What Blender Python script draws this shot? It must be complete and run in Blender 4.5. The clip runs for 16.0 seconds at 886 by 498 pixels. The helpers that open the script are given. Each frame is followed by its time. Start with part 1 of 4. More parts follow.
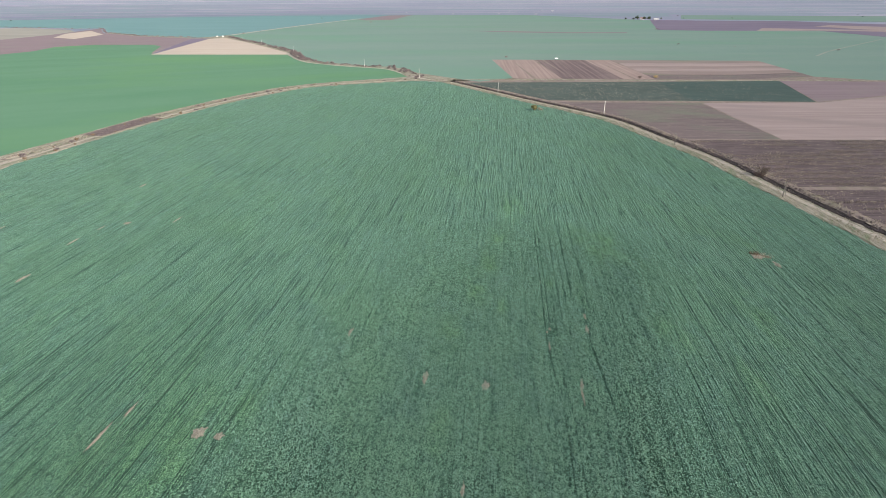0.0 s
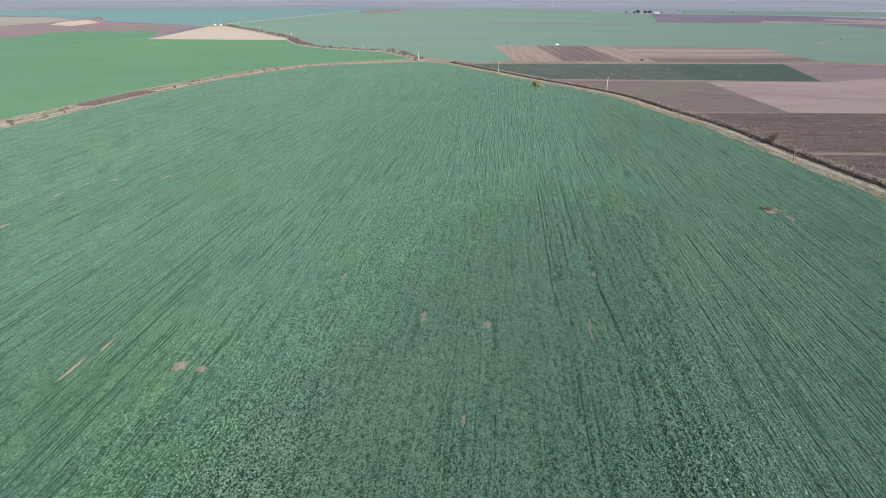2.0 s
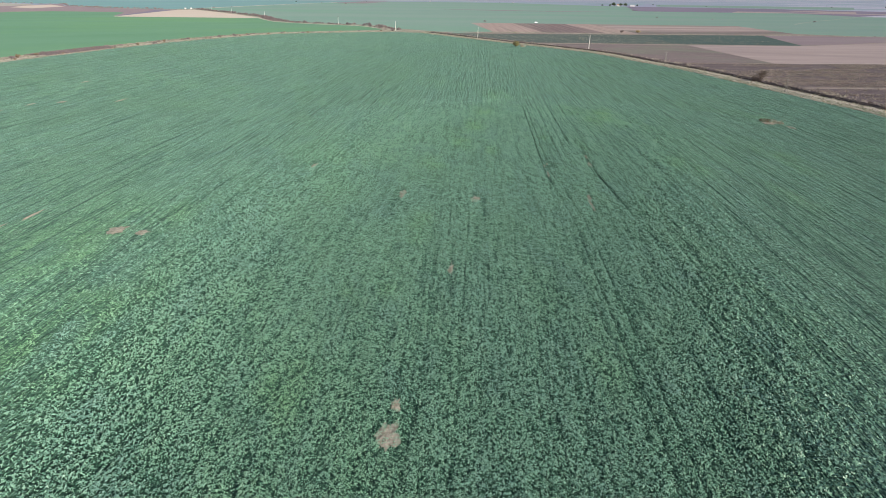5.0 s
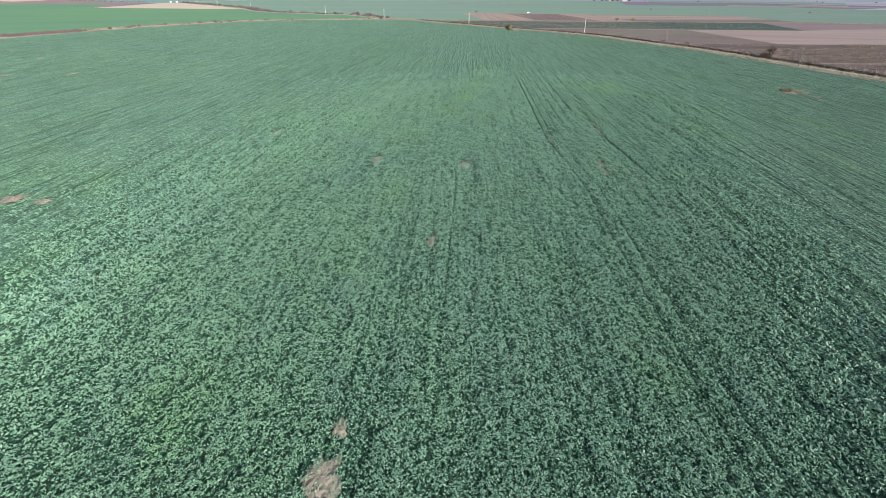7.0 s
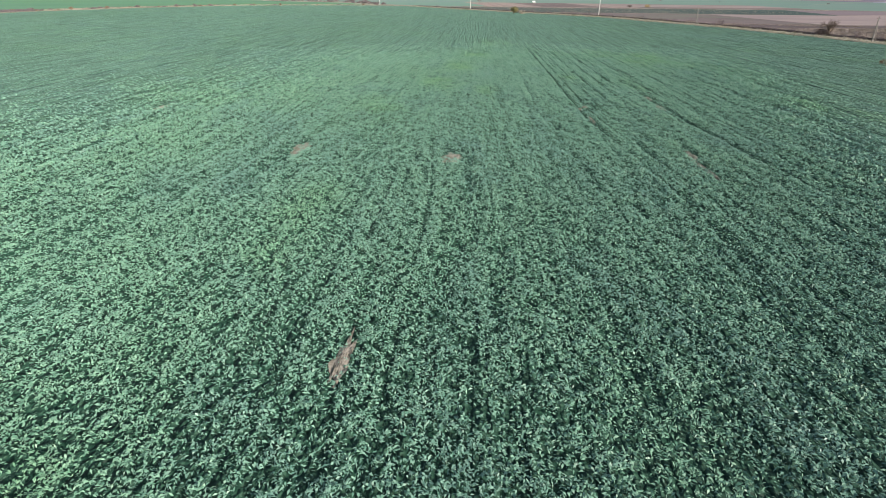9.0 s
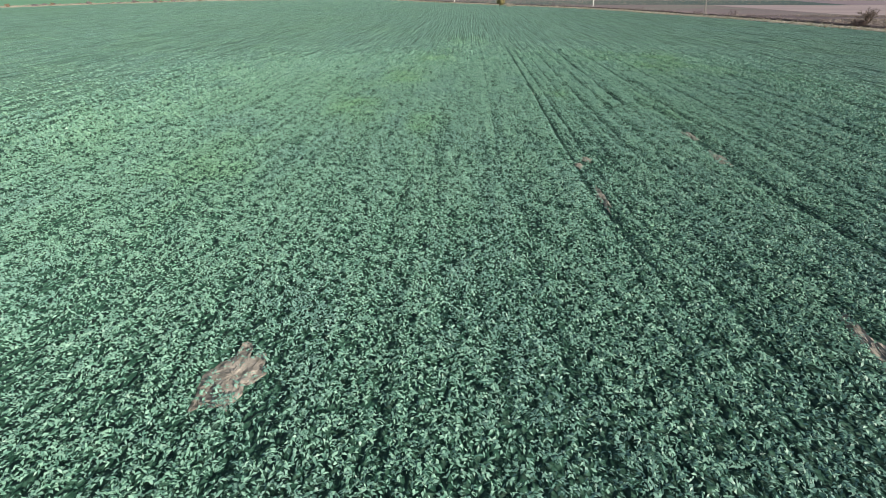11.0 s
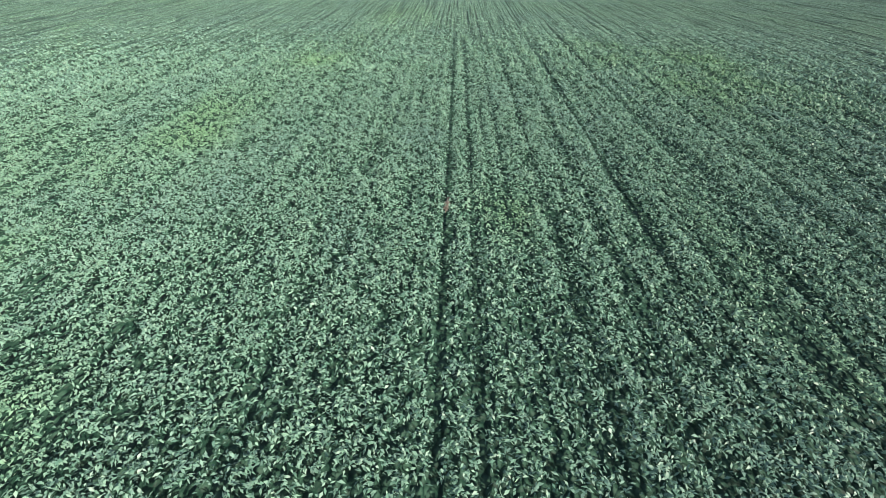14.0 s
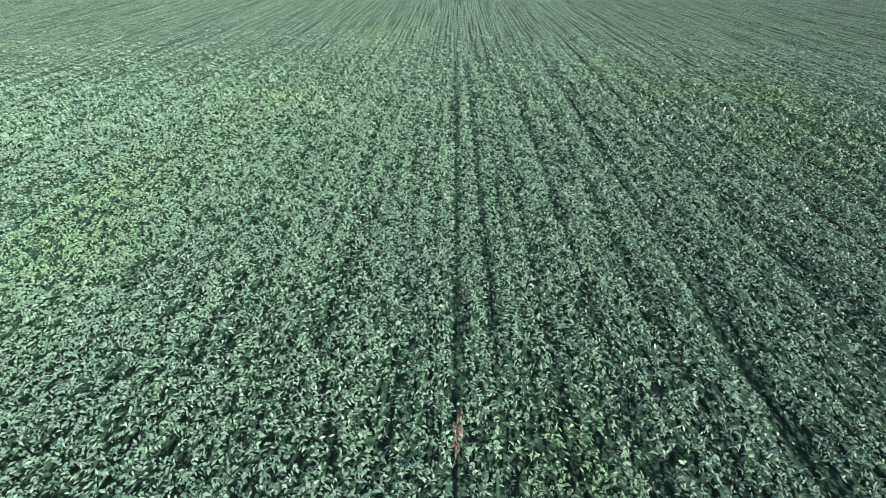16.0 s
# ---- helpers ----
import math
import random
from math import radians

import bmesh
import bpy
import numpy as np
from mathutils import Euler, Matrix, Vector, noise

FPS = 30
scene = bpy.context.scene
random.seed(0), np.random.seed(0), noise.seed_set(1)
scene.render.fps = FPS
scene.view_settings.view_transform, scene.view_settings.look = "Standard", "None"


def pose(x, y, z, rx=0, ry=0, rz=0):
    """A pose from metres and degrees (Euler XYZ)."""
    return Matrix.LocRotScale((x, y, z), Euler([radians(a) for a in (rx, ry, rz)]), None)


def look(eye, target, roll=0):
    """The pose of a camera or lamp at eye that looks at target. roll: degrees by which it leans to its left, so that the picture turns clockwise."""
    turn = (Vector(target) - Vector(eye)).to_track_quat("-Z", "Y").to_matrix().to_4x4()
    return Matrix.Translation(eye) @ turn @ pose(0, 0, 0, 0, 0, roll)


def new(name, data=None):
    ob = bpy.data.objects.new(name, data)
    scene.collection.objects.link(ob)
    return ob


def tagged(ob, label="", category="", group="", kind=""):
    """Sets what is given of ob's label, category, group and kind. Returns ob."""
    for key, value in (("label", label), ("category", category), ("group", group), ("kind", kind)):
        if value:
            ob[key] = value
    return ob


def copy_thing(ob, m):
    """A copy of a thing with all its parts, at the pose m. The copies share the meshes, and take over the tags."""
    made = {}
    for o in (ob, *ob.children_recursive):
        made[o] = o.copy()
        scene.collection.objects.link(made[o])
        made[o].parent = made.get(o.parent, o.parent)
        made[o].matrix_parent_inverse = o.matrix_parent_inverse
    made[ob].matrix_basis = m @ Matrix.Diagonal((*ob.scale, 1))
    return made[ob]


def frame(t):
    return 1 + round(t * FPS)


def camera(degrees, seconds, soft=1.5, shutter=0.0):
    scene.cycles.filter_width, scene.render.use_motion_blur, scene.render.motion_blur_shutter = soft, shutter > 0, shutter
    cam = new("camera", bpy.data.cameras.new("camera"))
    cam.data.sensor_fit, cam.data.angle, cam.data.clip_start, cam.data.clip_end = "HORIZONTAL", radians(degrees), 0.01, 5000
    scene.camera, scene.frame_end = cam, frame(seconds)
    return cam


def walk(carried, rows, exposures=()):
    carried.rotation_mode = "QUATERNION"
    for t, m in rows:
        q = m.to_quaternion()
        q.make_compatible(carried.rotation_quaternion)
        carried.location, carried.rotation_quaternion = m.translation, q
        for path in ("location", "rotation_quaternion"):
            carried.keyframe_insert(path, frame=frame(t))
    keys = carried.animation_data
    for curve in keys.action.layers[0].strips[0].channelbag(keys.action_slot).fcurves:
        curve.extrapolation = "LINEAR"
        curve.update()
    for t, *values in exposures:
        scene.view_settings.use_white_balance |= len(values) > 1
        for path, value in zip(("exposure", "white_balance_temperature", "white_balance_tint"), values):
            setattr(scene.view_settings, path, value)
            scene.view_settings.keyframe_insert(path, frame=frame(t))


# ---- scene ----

# camera and its flight
cam = camera(77.9, 16.0, 0.5)
PATH = [
    (0.0, pose(0.0, 0.0, 84.0, 65.57, 0.22, 0.0)),
    (0.5, pose(-0.1, 0.2, 79.84, 65.57, 0.06, 0.27)),
    (1.0, pose(-0.2, 0.53, 75.28, 65.53, -0.07, 0.29)),
    (1.5, pose(-0.16, 0.75, 71.21, 65.38, -0.1, 0.21)),
    (2.0, pose(-0.27, 0.96, 66.93, 65.29, -0.12, -0.01)),
    (2.5, pose(-0.26, 1.17, 63.14, 65.3, -0.15, -0.8)),
    (3.0, pose(-0.46, 1.54, 58.67, 65.35, -0.17, -1.92)),
    (3.5, pose(-0.64, 1.68, 53.14, 65.29, -0.18, -2.17)),
    (4.0, pose(-0.7, 1.86, 47.3, 65.29, -0.3, -2.2)),
    (4.5, pose(-0.85, 2.25, 42.04, 65.21, -0.48, -2.2)),
    (4.7, pose(-0.97, 2.35, 39.75, 65.19, -0.56, -2.18)),
    (5.2, pose(-0.93, 3.08, 35.32, 65.16, -0.55, -2.29)),
    (5.7, pose(-0.51, 4.86, 32.3, 65.09, -0.52, -2.55)),
    (6.2, pose(0.15, 8.12, 29.96, 65.01, -0.48, -2.82)),
    (6.8, pose(1.09, 14.58, 26.99, 64.97, -0.46, -2.98)),
    (7.0, pose(1.41, 17.73, 25.85, 65.0, -0.51, -3.04)),
    (7.5, pose(2.29, 25.8, 23.31, 64.94, -0.39, -2.86)),
    (8.0, pose(3.69, 35.29, 20.07, 64.94, -0.52, -2.72)),
    (8.5, pose(4.99, 44.59, 17.31, 64.75, -0.63, -2.62)),
    (9.0, pose(6.55, 55.87, 14.25, 64.75, -0.62, -2.76)),
    (9.2, pose(7.18, 59.64, 13.36, 64.75, -0.6, -2.8)),
    (9.7, pose(8.96, 68.71, 12.22, 64.72, -0.52, -2.89)),
    (10.2, pose(11.35, 76.62, 11.9, 64.63, -0.35, -3.11)),
    (10.7, pose(14.22, 84.71, 12.02, 64.49, -0.17, -3.4)),
    (11.3, pose(18.09, 96.49, 12.2, 64.23, -0.06, -3.74)),
    (11.5, pose(19.94, 101.53, 12.24, 64.03, -0.06, -3.89)),
    (11.6, pose(21.32, 104.95, 12.24, 61.35, -0.21, -3.96)),
    (11.7, pose(22.71, 108.37, 12.24, 60.62, -0.36, -4.04)),
    (11.8, pose(24.09, 111.8, 12.23, 60.15, -0.5, -4.11)),
    (11.9, pose(25.47, 115.22, 12.23, 59.85, -0.65, -4.18)),
    (12.0, pose(26.86, 118.64, 12.23, 59.72, -0.8, -4.25)),
    (12.5, pose(27.47, 122.17, 12.09, 59.87, -0.83, -4.27)),
    (13.0, pose(28.07, 126.0, 11.97, 60.03, -0.74, -4.25)),
    (13.5, pose(28.54, 129.62, 12.01, 59.99, -0.75, -4.45)),
    (14.0, pose(28.99, 133.19, 12.03, 60.01, -0.65, -4.56)),
    (14.5, pose(29.35, 137.09, 12.08, 60.02, -0.6, -4.63)),
    (15.0, pose(29.61, 140.89, 12.18, 59.95, -0.58, -4.76)),
    (15.5, pose(29.82, 144.21, 12.27, 59.87, -0.62, -4.79)),
    (16.0, pose(29.85, 147.51, 12.3, 59.82, -0.67, -4.94)),
]
walk(cam, PATH, [(0.0, 0.49, 6500, 10.0), (4.5, 0.49, 6500, 10.0), (7.0, 0.52, 6500, 10.0), (11.4, 0.52, 6500, 10.0), (12.1, 0.60, 6800, 15.0), (16.0, 0.60, 6800, 14.0)])

# sun and sky
SUN_AZ, SUN_EL = 140.0, 24.0      # degrees clockwise from the flight's heading, and above the land
world = bpy.data.worlds.new("world")
scene.world = world
world.use_nodes = True
wn = world.node_tree.nodes
sky = wn.new("ShaderNodeTexSky")
sky.sky_type, sky.sun_disc = "NISHITA", False
sky.sun_elevation, sky.sun_rotation = radians(SUN_EL), radians(SUN_AZ)
sky.air_density, sky.dust_density = 1.2, 2.5
wn["Background"].inputs["Strength"].default_value = 0.10
world.node_tree.links.new(sky.outputs[0], wn["Background"].inputs["Color"])
sun = new("sun", bpy.data.lights.new("sun", "SUN"))
sun.data.energy, sun.data.angle, sun.data.color = 5.0, radians(0.5), (1.0, 0.95, 0.88)
az, el = radians(SUN_AZ), radians(SUN_EL)
sun.matrix_world = look((200 * math.sin(az), 200 * math.cos(az), 200 * math.tan(el)), (0, 0, 0))


# ---- materials ----
class Nodes:
    """Short hand for a node material."""

    def __init__(self, name, rough=0.8, spec=0.3, backscatter=0.0):
        self.m = bpy.data.materials.new(name)
        self.m.use_nodes = True
        self.t = self.m.node_tree
        self.b = self.t.nodes["Principled BSDF"]
        self.b.inputs["Roughness"].default_value = rough
        self.b.inputs["Specular IOR Level"].default_value = spec
        self.b.inputs["Diffuse Roughness"].default_value = backscatter

    def add(self, kind, **values):
        n = self.t.nodes.new(kind)
        for k, v in values.items():
            n.inputs[k].default_value = v
        return n

    def join(self, a, b):
        self.t.links.new(a, b)

    def place(self, scale=(1, 1, 1), turn=0.0, shift=(0, 0, 0)):
        c = self.add("ShaderNodeTexCoord")
        m = self.add("ShaderNodeMapping")
        m.inputs["Rotation"].default_value = (0, 0, radians(turn))
        m.inputs["Location"].default_value = shift
        self.join(c.outputs["Object"], m.inputs["Vector"])
        k = self.add("ShaderNodeMapping")
        k.inputs["Scale"].default_value = scale
        self.join(m.outputs[0], k.inputs["Vector"])
        return k.outputs[0]

    def noise(self, vec, scale=1.0, detail=3.0, rough=0.55):
        n = self.add("ShaderNodeTexNoise", Scale=scale, Detail=detail, Roughness=rough)
        if vec is not None:
            self.join(vec, n.inputs["Vector"])
        return n.outputs["Fac"]

    def ramp(self, fac, lo, hi):
        r = self.add("ShaderNodeMapRange")
        r.inputs["From Min"].default_value, r.inputs["From Max"].default_value = lo, hi
        self.join(fac, r.inputs["Value"])
        return r.outputs[0]

    def cells(self, vec, scale):
        """Irregular cells: the distance from each one's middle, and a number of its own."""
        v = self.add("ShaderNodeTexVoronoi", Scale=scale)
        self.join(vec, v.inputs["Vector"])
        c = self.add("ShaderNodeSeparateColor")
        self.join(v.outputs["Color"], c.inputs[0])
        return v.outputs["Distance"], c.outputs[0]

    def sum_node(self, kind, a, b):
        m = self.t.nodes.new("ShaderNodeMath")
        m.operation = kind
        for sock, v in zip(m.inputs, (a, b)):
            if isinstance(v, float):
                sock.default_value = v
            else:
                self.join(v, sock)
        return m.outputs[0]

    def times(self, a, b):
        return self.sum_node("MULTIPLY", a, b)

    def less(self, a, b):
        return self.sum_node("SUBTRACT", a, b)

    def mix(self, fac, a, b):
        n = self.t.nodes.new("ShaderNodeMix")
        n.data_type = "RGBA"
        ins = [i for i in n.inputs if i.type == "RGBA"]
        for sock, v in zip(ins, (a, b)):
            if isinstance(v, tuple):
                sock.default_value = (*v, 1)
            else:
                self.join(v, sock)
        if isinstance(fac, float):
            n.inputs[0].default_value = fac
        else:
            self.join(fac, n.inputs[0])
        return [o for o in n.outputs if o.type == "RGBA"][0]

    def bump(self, height, strength=0.5, distance=0.1):
        n = self.add("ShaderNodeBump", Strength=strength, Distance=distance)
        self.join(height, n.inputs["Height"])
        self.join(n.outputs[0], self.b.inputs["Normal"])

    def bloom_or_haze(self, weight, rough=0.4, tint=(0.8, 0.95, 0.88)):
        """Soft pale sheen of a waxy or downy cover; on parcels it stands for haze."""
        self.b.inputs["Sheen Weight"].default_value = weight
        self.b.inputs["Sheen Roughness"].default_value = rough
        self.b.inputs["Sheen Tint"].default_value = (*tint, 1)

    def colour(self, out):
        self.join(out, self.b.inputs["Base Color"])
        return self.m


ROW_TURN = 6.08                      # the drill rows run this far clockwise of the y axis


def crop_drifts(n):
    """Where the crop is yellower and where it is bluer, in drifts over the whole field."""
    lush = n.t.nodes.new("ShaderNodeAttribute")
    lush.attribute_name = "lush"
    faint = n.times(n.ramp(n.noise(n.place((0.05, 0.022, 1), ROW_TURN - 28), 1.0, 3.0), 0.45, 0.8), 0.4)
    yellow = n.sum_node("MAXIMUM", lush.outputs["Fac"], faint)
    blue = n.ramp(n.noise(n.place((0.22, 0.10, 1), ROW_TURN - 10), 1.0, 3.0), 0.5, 0.8)
    return yellow, blue


def leaf_material(name, a, b, c, d):
    """Leaves whose colour differs from leaf to leaf, and in drifts over the field."""
    n = Nodes(name, 0.46, 0.4, 0.6)
    n.bloom_or_haze(0.03)
    g = n.add("ShaderNodeNewGeometry")
    one = g.outputs["Random Per Island"]
    yellow, blue = crop_drifts(n)
    col = n.mix(yellow, n.mix(one, a, b), n.mix(one, c, d))
    col = n.mix(blue, col, n.mix(one, (0.078, 0.172, 0.142), (0.185, 0.32, 0.272)))
    return n.colour(col)


MAT_LEAF = leaf_material("rape_leaf", (0.088, 0.203, 0.144), (0.226, 0.390, 0.294), (0.098, 0.228, 0.100), (0.225, 0.412, 0.205))


def canopy_material():
    """The closed cover of lower leaves: small leaf rosettes with the shade between them painted dark, in streaks along
    the drill rows.
    """
    n = Nodes("rape_cover", 0.7, 0.25, 1.0)
    n.bloom_or_haze(0.05, 0.4, (0.75, 0.92, 0.88))
    small, small_one = n.cells(n.place((1, 0.8, 1), ROW_TURN), 4.0)
    large_one = n.cells(n.place((1, 0.5, 1), ROW_TURN, (3.1, 1.7, 0)), 1.2)[1]
    clump = n.noise(n.place((1, 0.5, 1), ROW_TURN), 2.3, 2.0, 0.6)
    streak = n.noise(n.place((0.9, 0.02, 1), ROW_TURN), 1.0, 4.0, 0.6)
    rows = n.noise(n.place((2.9, 0.05, 1), ROW_TURN), 1.0, 1.0, 0.5)
    lines = n.noise(n.place((1.7, 0.016, 1), ROW_TURN), 1.0, 3.0, 0.6)
    drift = n.noise(n.place((0.02, 0.009, 1), ROW_TURN), 1.0, 4.0)
    yellow, blue = crop_drifts(n)
    leaf = n.mix(small_one, (0.070, 0.162, 0.109), (0.148, 0.279, 0.198))
    leaf = n.mix(yellow, leaf, n.mix(small_one, (0.084, 0.198, 0.084), (0.160, 0.318, 0.145)))
    leaf = n.mix(blue, leaf, n.mix(small_one, (0.064, 0.148, 0.116), (0.132, 0.248, 0.200)))
    leaf = n.mix(n.ramp(drift, 0.5, 0.95), leaf, (0.080, 0.172, 0.094))
    leaf = n.mix(n.ramp(streak, 0.55, 1.0), leaf, (0.128, 0.206, 0.15))
    # near-black green painted into gaps and rows as the canopy's self-shadow
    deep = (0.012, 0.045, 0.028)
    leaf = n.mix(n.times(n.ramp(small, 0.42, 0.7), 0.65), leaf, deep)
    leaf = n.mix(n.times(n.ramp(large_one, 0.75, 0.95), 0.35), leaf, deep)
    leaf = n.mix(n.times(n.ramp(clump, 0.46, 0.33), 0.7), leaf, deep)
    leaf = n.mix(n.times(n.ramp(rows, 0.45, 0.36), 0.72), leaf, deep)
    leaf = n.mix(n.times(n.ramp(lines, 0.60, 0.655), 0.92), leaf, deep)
    # under single plants the sheet is coloured dark, as shade below the leaves
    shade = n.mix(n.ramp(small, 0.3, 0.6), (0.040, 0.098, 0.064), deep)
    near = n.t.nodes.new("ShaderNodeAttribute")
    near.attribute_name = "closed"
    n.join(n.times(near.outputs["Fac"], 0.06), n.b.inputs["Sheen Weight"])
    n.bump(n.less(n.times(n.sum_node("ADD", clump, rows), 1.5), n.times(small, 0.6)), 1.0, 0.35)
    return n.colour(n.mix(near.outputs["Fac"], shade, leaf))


def field_material(name, a, b, turn=0.0, stripe=(0.3, 0.01), contrast=(0.35, 0.65), specks=None, amount=0.0, rough=0.9, bump=0.3, patch=None, patch_scale=(0.012, 0.006)):
    """A parcel: two tones in streaks along its furrows, cloudy drifts, and specks of weeds or clods."""
    n = Nodes(name, rough, 0.15, 0.3)
    # weak bluish sheen added as haze over the parcel
    n.bloom_or_haze(0.006, 0.5, (0.9, 0.9, 1.0))
    s = n.noise(n.place((stripe[0], stripe[1], 1), turn), 1.0, 4.0, 0.6)
    cloud = n.noise(n.place((0.02, 0.02, 1)), 1.0, 5.0, 0.6)
    grain = n.noise(n.place((1, 1, 1)), 1.3, 3.0)
    m = n.add("ShaderNodeMath")
    m.operation = "ADD"
    n.join(n.ramp(s, *contrast), m.inputs[0])
    n.join(n.ramp(cloud, 0.3, 1.2), m.inputs[1])
    half = n.add("ShaderNodeMath")
    half.operation = "MULTIPLY"
    half.inputs[1].default_value = 0.6
    n.join(m.outputs[0], half.inputs[0])
    col = n.mix(half.outputs[0], a, b)
    if patch:
        col = n.mix(n.ramp(n.noise(n.place((*patch_scale, 1), turn + 20), 1.0, 4.0), 0.5, 0.7), col, patch)
    if specks:
        col = n.mix(n.ramp(n.noise(n.place((0.55, 0.4, 1), turn), 1.0, 2.0, 0.4), 1 - amount, 1.06 - amount), col, specks)
    n.bump(grain, bump, 0.2)
    return n.colour(col)


def plain_material(name, a, b, scale=2.0, rough=0.8, spec=0.3, bump=0.2, metal=0.0):
    n = Nodes(name, rough, spec)
    n.b.inputs["Metallic"].default_value = metal
    f = n.noise(n.place((1, 1, 1)), scale, 4.0, 0.6)
    n.bump(f, bump, 0.05)
    return n.colour(n.mix(n.ramp(f, 0.3, 0.7), a, b))


def island_material(name, a, b, rough=0.8):
    n = Nodes(name, rough, 0.15)
    g = n.add("ShaderNodeNewGeometry")
    return n.colour(n.mix(g.outputs["Random Per Island"], a, b))


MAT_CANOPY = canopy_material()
MAT_SOIL = plain_material("bare_soil", (0.13, 0.118, 0.095), (0.34, 0.305, 0.255), 2.6, 0.95, 0.1, 0.6)
MAT_VERGE = field_material("dry_verge", (0.14, 0.130, 0.10), (0.325, 0.295, 0.25), ROW_TURN, (0.7, 0.07), (0.4, 0.62), patch=(0.095, 0.125, 0.07), patch_scale=(0.3, 0.07))
MAT_ROUGH = field_material("rough_brown_grass", (0.13, 0.103, 0.095), (0.25, 0.205, 0.182), ROW_TURN, (0.3, 0.05), patch=(0.16, 0.15, 0.11), patch_scale=(0.1, 0.05))
MAT_TRACK = plain_material("dirt_track", (0.28, 0.25, 0.215), (0.40, 0.365, 0.32), 0.8, 0.95, 0.1, 0.3)
# ditch earth darkened in colour for the deep shadow a sunken bed has
MAT_DITCH = plain_material("ditch_shade_earth", (0.022, 0.019, 0.02), (0.085, 0.066, 0.062), 0.35, 0.9, 0.2, 0.5)
MAT_GRASS = island_material("dry_grass", (0.24, 0.21, 0.155), (0.45, 0.41, 0.33))
MAT_TWIG = island_material("bare_twigs", (0.09, 0.065, 0.06), (0.20, 0.15, 0.135))
MAT_HEDGE = island_material("hedge_twigs", (0.14, 0.11, 0.11), (0.26, 0.21, 0.20))
MAT_BRAMBLE = island_material("bramble_twigs", (0.10, 0.083, 0.09), (0.20, 0.165, 0.172))
MAT_STRAWBUSH = island_material("yellow_leaves", (0.26, 0.20, 0.10), (0.42, 0.33, 0.18))
MAT_BARK = plain_material("bark", (0.07, 0.055, 0.045), (0.15, 0.12, 0.10), 6.0, 0.9, 0.1, 0.6)
MAT_OLIVE = island_material("olive_leaves", (0.11, 0.11, 0.05), (0.26, 0.225, 0.11))
MAT_RUST = island_material("russet_leaves", (0.12, 0.085, 0.06), (0.24, 0.18, 0.125))
MAT_DARKLEAF = island_material("dark_leaves", (0.03, 0.05, 0.03), (0.08, 0.10, 0.055))
MAT_CONCRETE = plain_material("pole_concrete", (0.62, 0.60, 0.56), (0.74, 0.72, 0.68), 1.5, 0.85, 0.2, 0.2)
MAT_WOODPOLE = plain_material("pole_wood", (0.15, 0.14, 0.13), (0.25, 0.235, 0.22), 3.0, 0.9, 0.1, 0.3)
MAT_STEEL = plain_material("grey_steel", (0.25, 0.25, 0.25), (0.36, 0.36, 0.35), 4.0, 0.5, 0.5, 0.1, 0.6)
MAT_GLAZE = plain_material("glazed_brown", (0.12, 0.05, 0.03), (0.16, 0.07, 0.04), 4.0, 0.25, 0.5, 0.0)
MAT_GREYWALL = plain_material("weathered_wall", (0.36, 0.35, 0.35), (0.46, 0.45, 0.45), 0.6, 0.85, 0.2, 0.1)
# distant walls and roofs, dulled to bluish grey as painted haze
MAT_HAZEWALL = plain_material("hazed_plaster", (0.27, 0.27, 0.29), (0.36, 0.36, 0.38), 0.6, 0.85, 0.2, 0.1)
MAT_WHITE = plain_material("white_plaster", (0.66, 0.65, 0.63), (0.76, 0.75, 0.73), 0.6, 0.85, 0.2, 0.1)
MAT_ROOF = plain_material("clay_roof", (0.27, 0.14, 0.10), (0.38, 0.21, 0.15), 2.0, 0.85, 0.2, 0.3)
MAT_GREYROOF = plain_material("grey_roof", (0.42, 0.42, 0.42), (0.55, 0.55, 0.55), 1.0, 0.7, 0.3, 0.1)
MAT_GLASS = plain_material("dark_glass", (0.03, 0.035, 0.04), (0.05, 0.055, 0.06), 1.0, 0.1, 0.6, 0.0)
MAT_PAINT = plain_material("white_paint", (0.80, 0.80, 0.80), (0.84, 0.84, 0.84), 1.0, 0.3, 0.5, 0.0)
MAT_TYRE = plain_material("tyre_rubber", (0.02, 0.02, 0.02), (0.035, 0.035, 0.035), 5.0, 0.9, 0.2, 0.1)


# ---- building tools ----
def mesh_object(name, bm, material, parent=None, label=""):
    me = bpy.data.meshes.new(name)
    bm.to_mesh(me)
    bm.free()
    me.materials.append(material)
    ob = new(name, me)
    if parent:
        ob.parent = parent
    if label:
        ob["label"] = label
    return ob


def part(name, bm, material, parent, label=""):
    return mesh_object(name, bm, material, parent, label)


def box_into(bm, x0, x1, y0, y1, z0, z1):
    m = Matrix.Translation(((x0 + x1) / 2, (y0 + y1) / 2, (z0 + z1) / 2)) @ Matrix.Diagonal((x1 - x0, y1 - y0, z1 - z0, 1))
    bmesh.ops.create_cube(bm, size=1.0, matrix=m)


def tube_into(bm, a, b, r0, r1, sides=6):
    a, b = Vector(a), Vector(b)
    q = (b - a).to_track_quat("Z", "Y").to_matrix()
    rings = []
    for p, r in ((a, r0), (b, r1)):
        rings.append([bm.verts.new(p + q @ Vector((r * math.cos(k * math.tau / sides), r * math.sin(k * math.tau / sides), 0))) for k in range(sides)])
    for k in range(sides):
        bm.faces.new((rings[0][k], rings[0][(k + 1) % sides], rings[1][(k + 1) % sides], rings[1][k]))
    bm.faces.new(rings[1])
    bm.faces.new(rings[0][::-1])


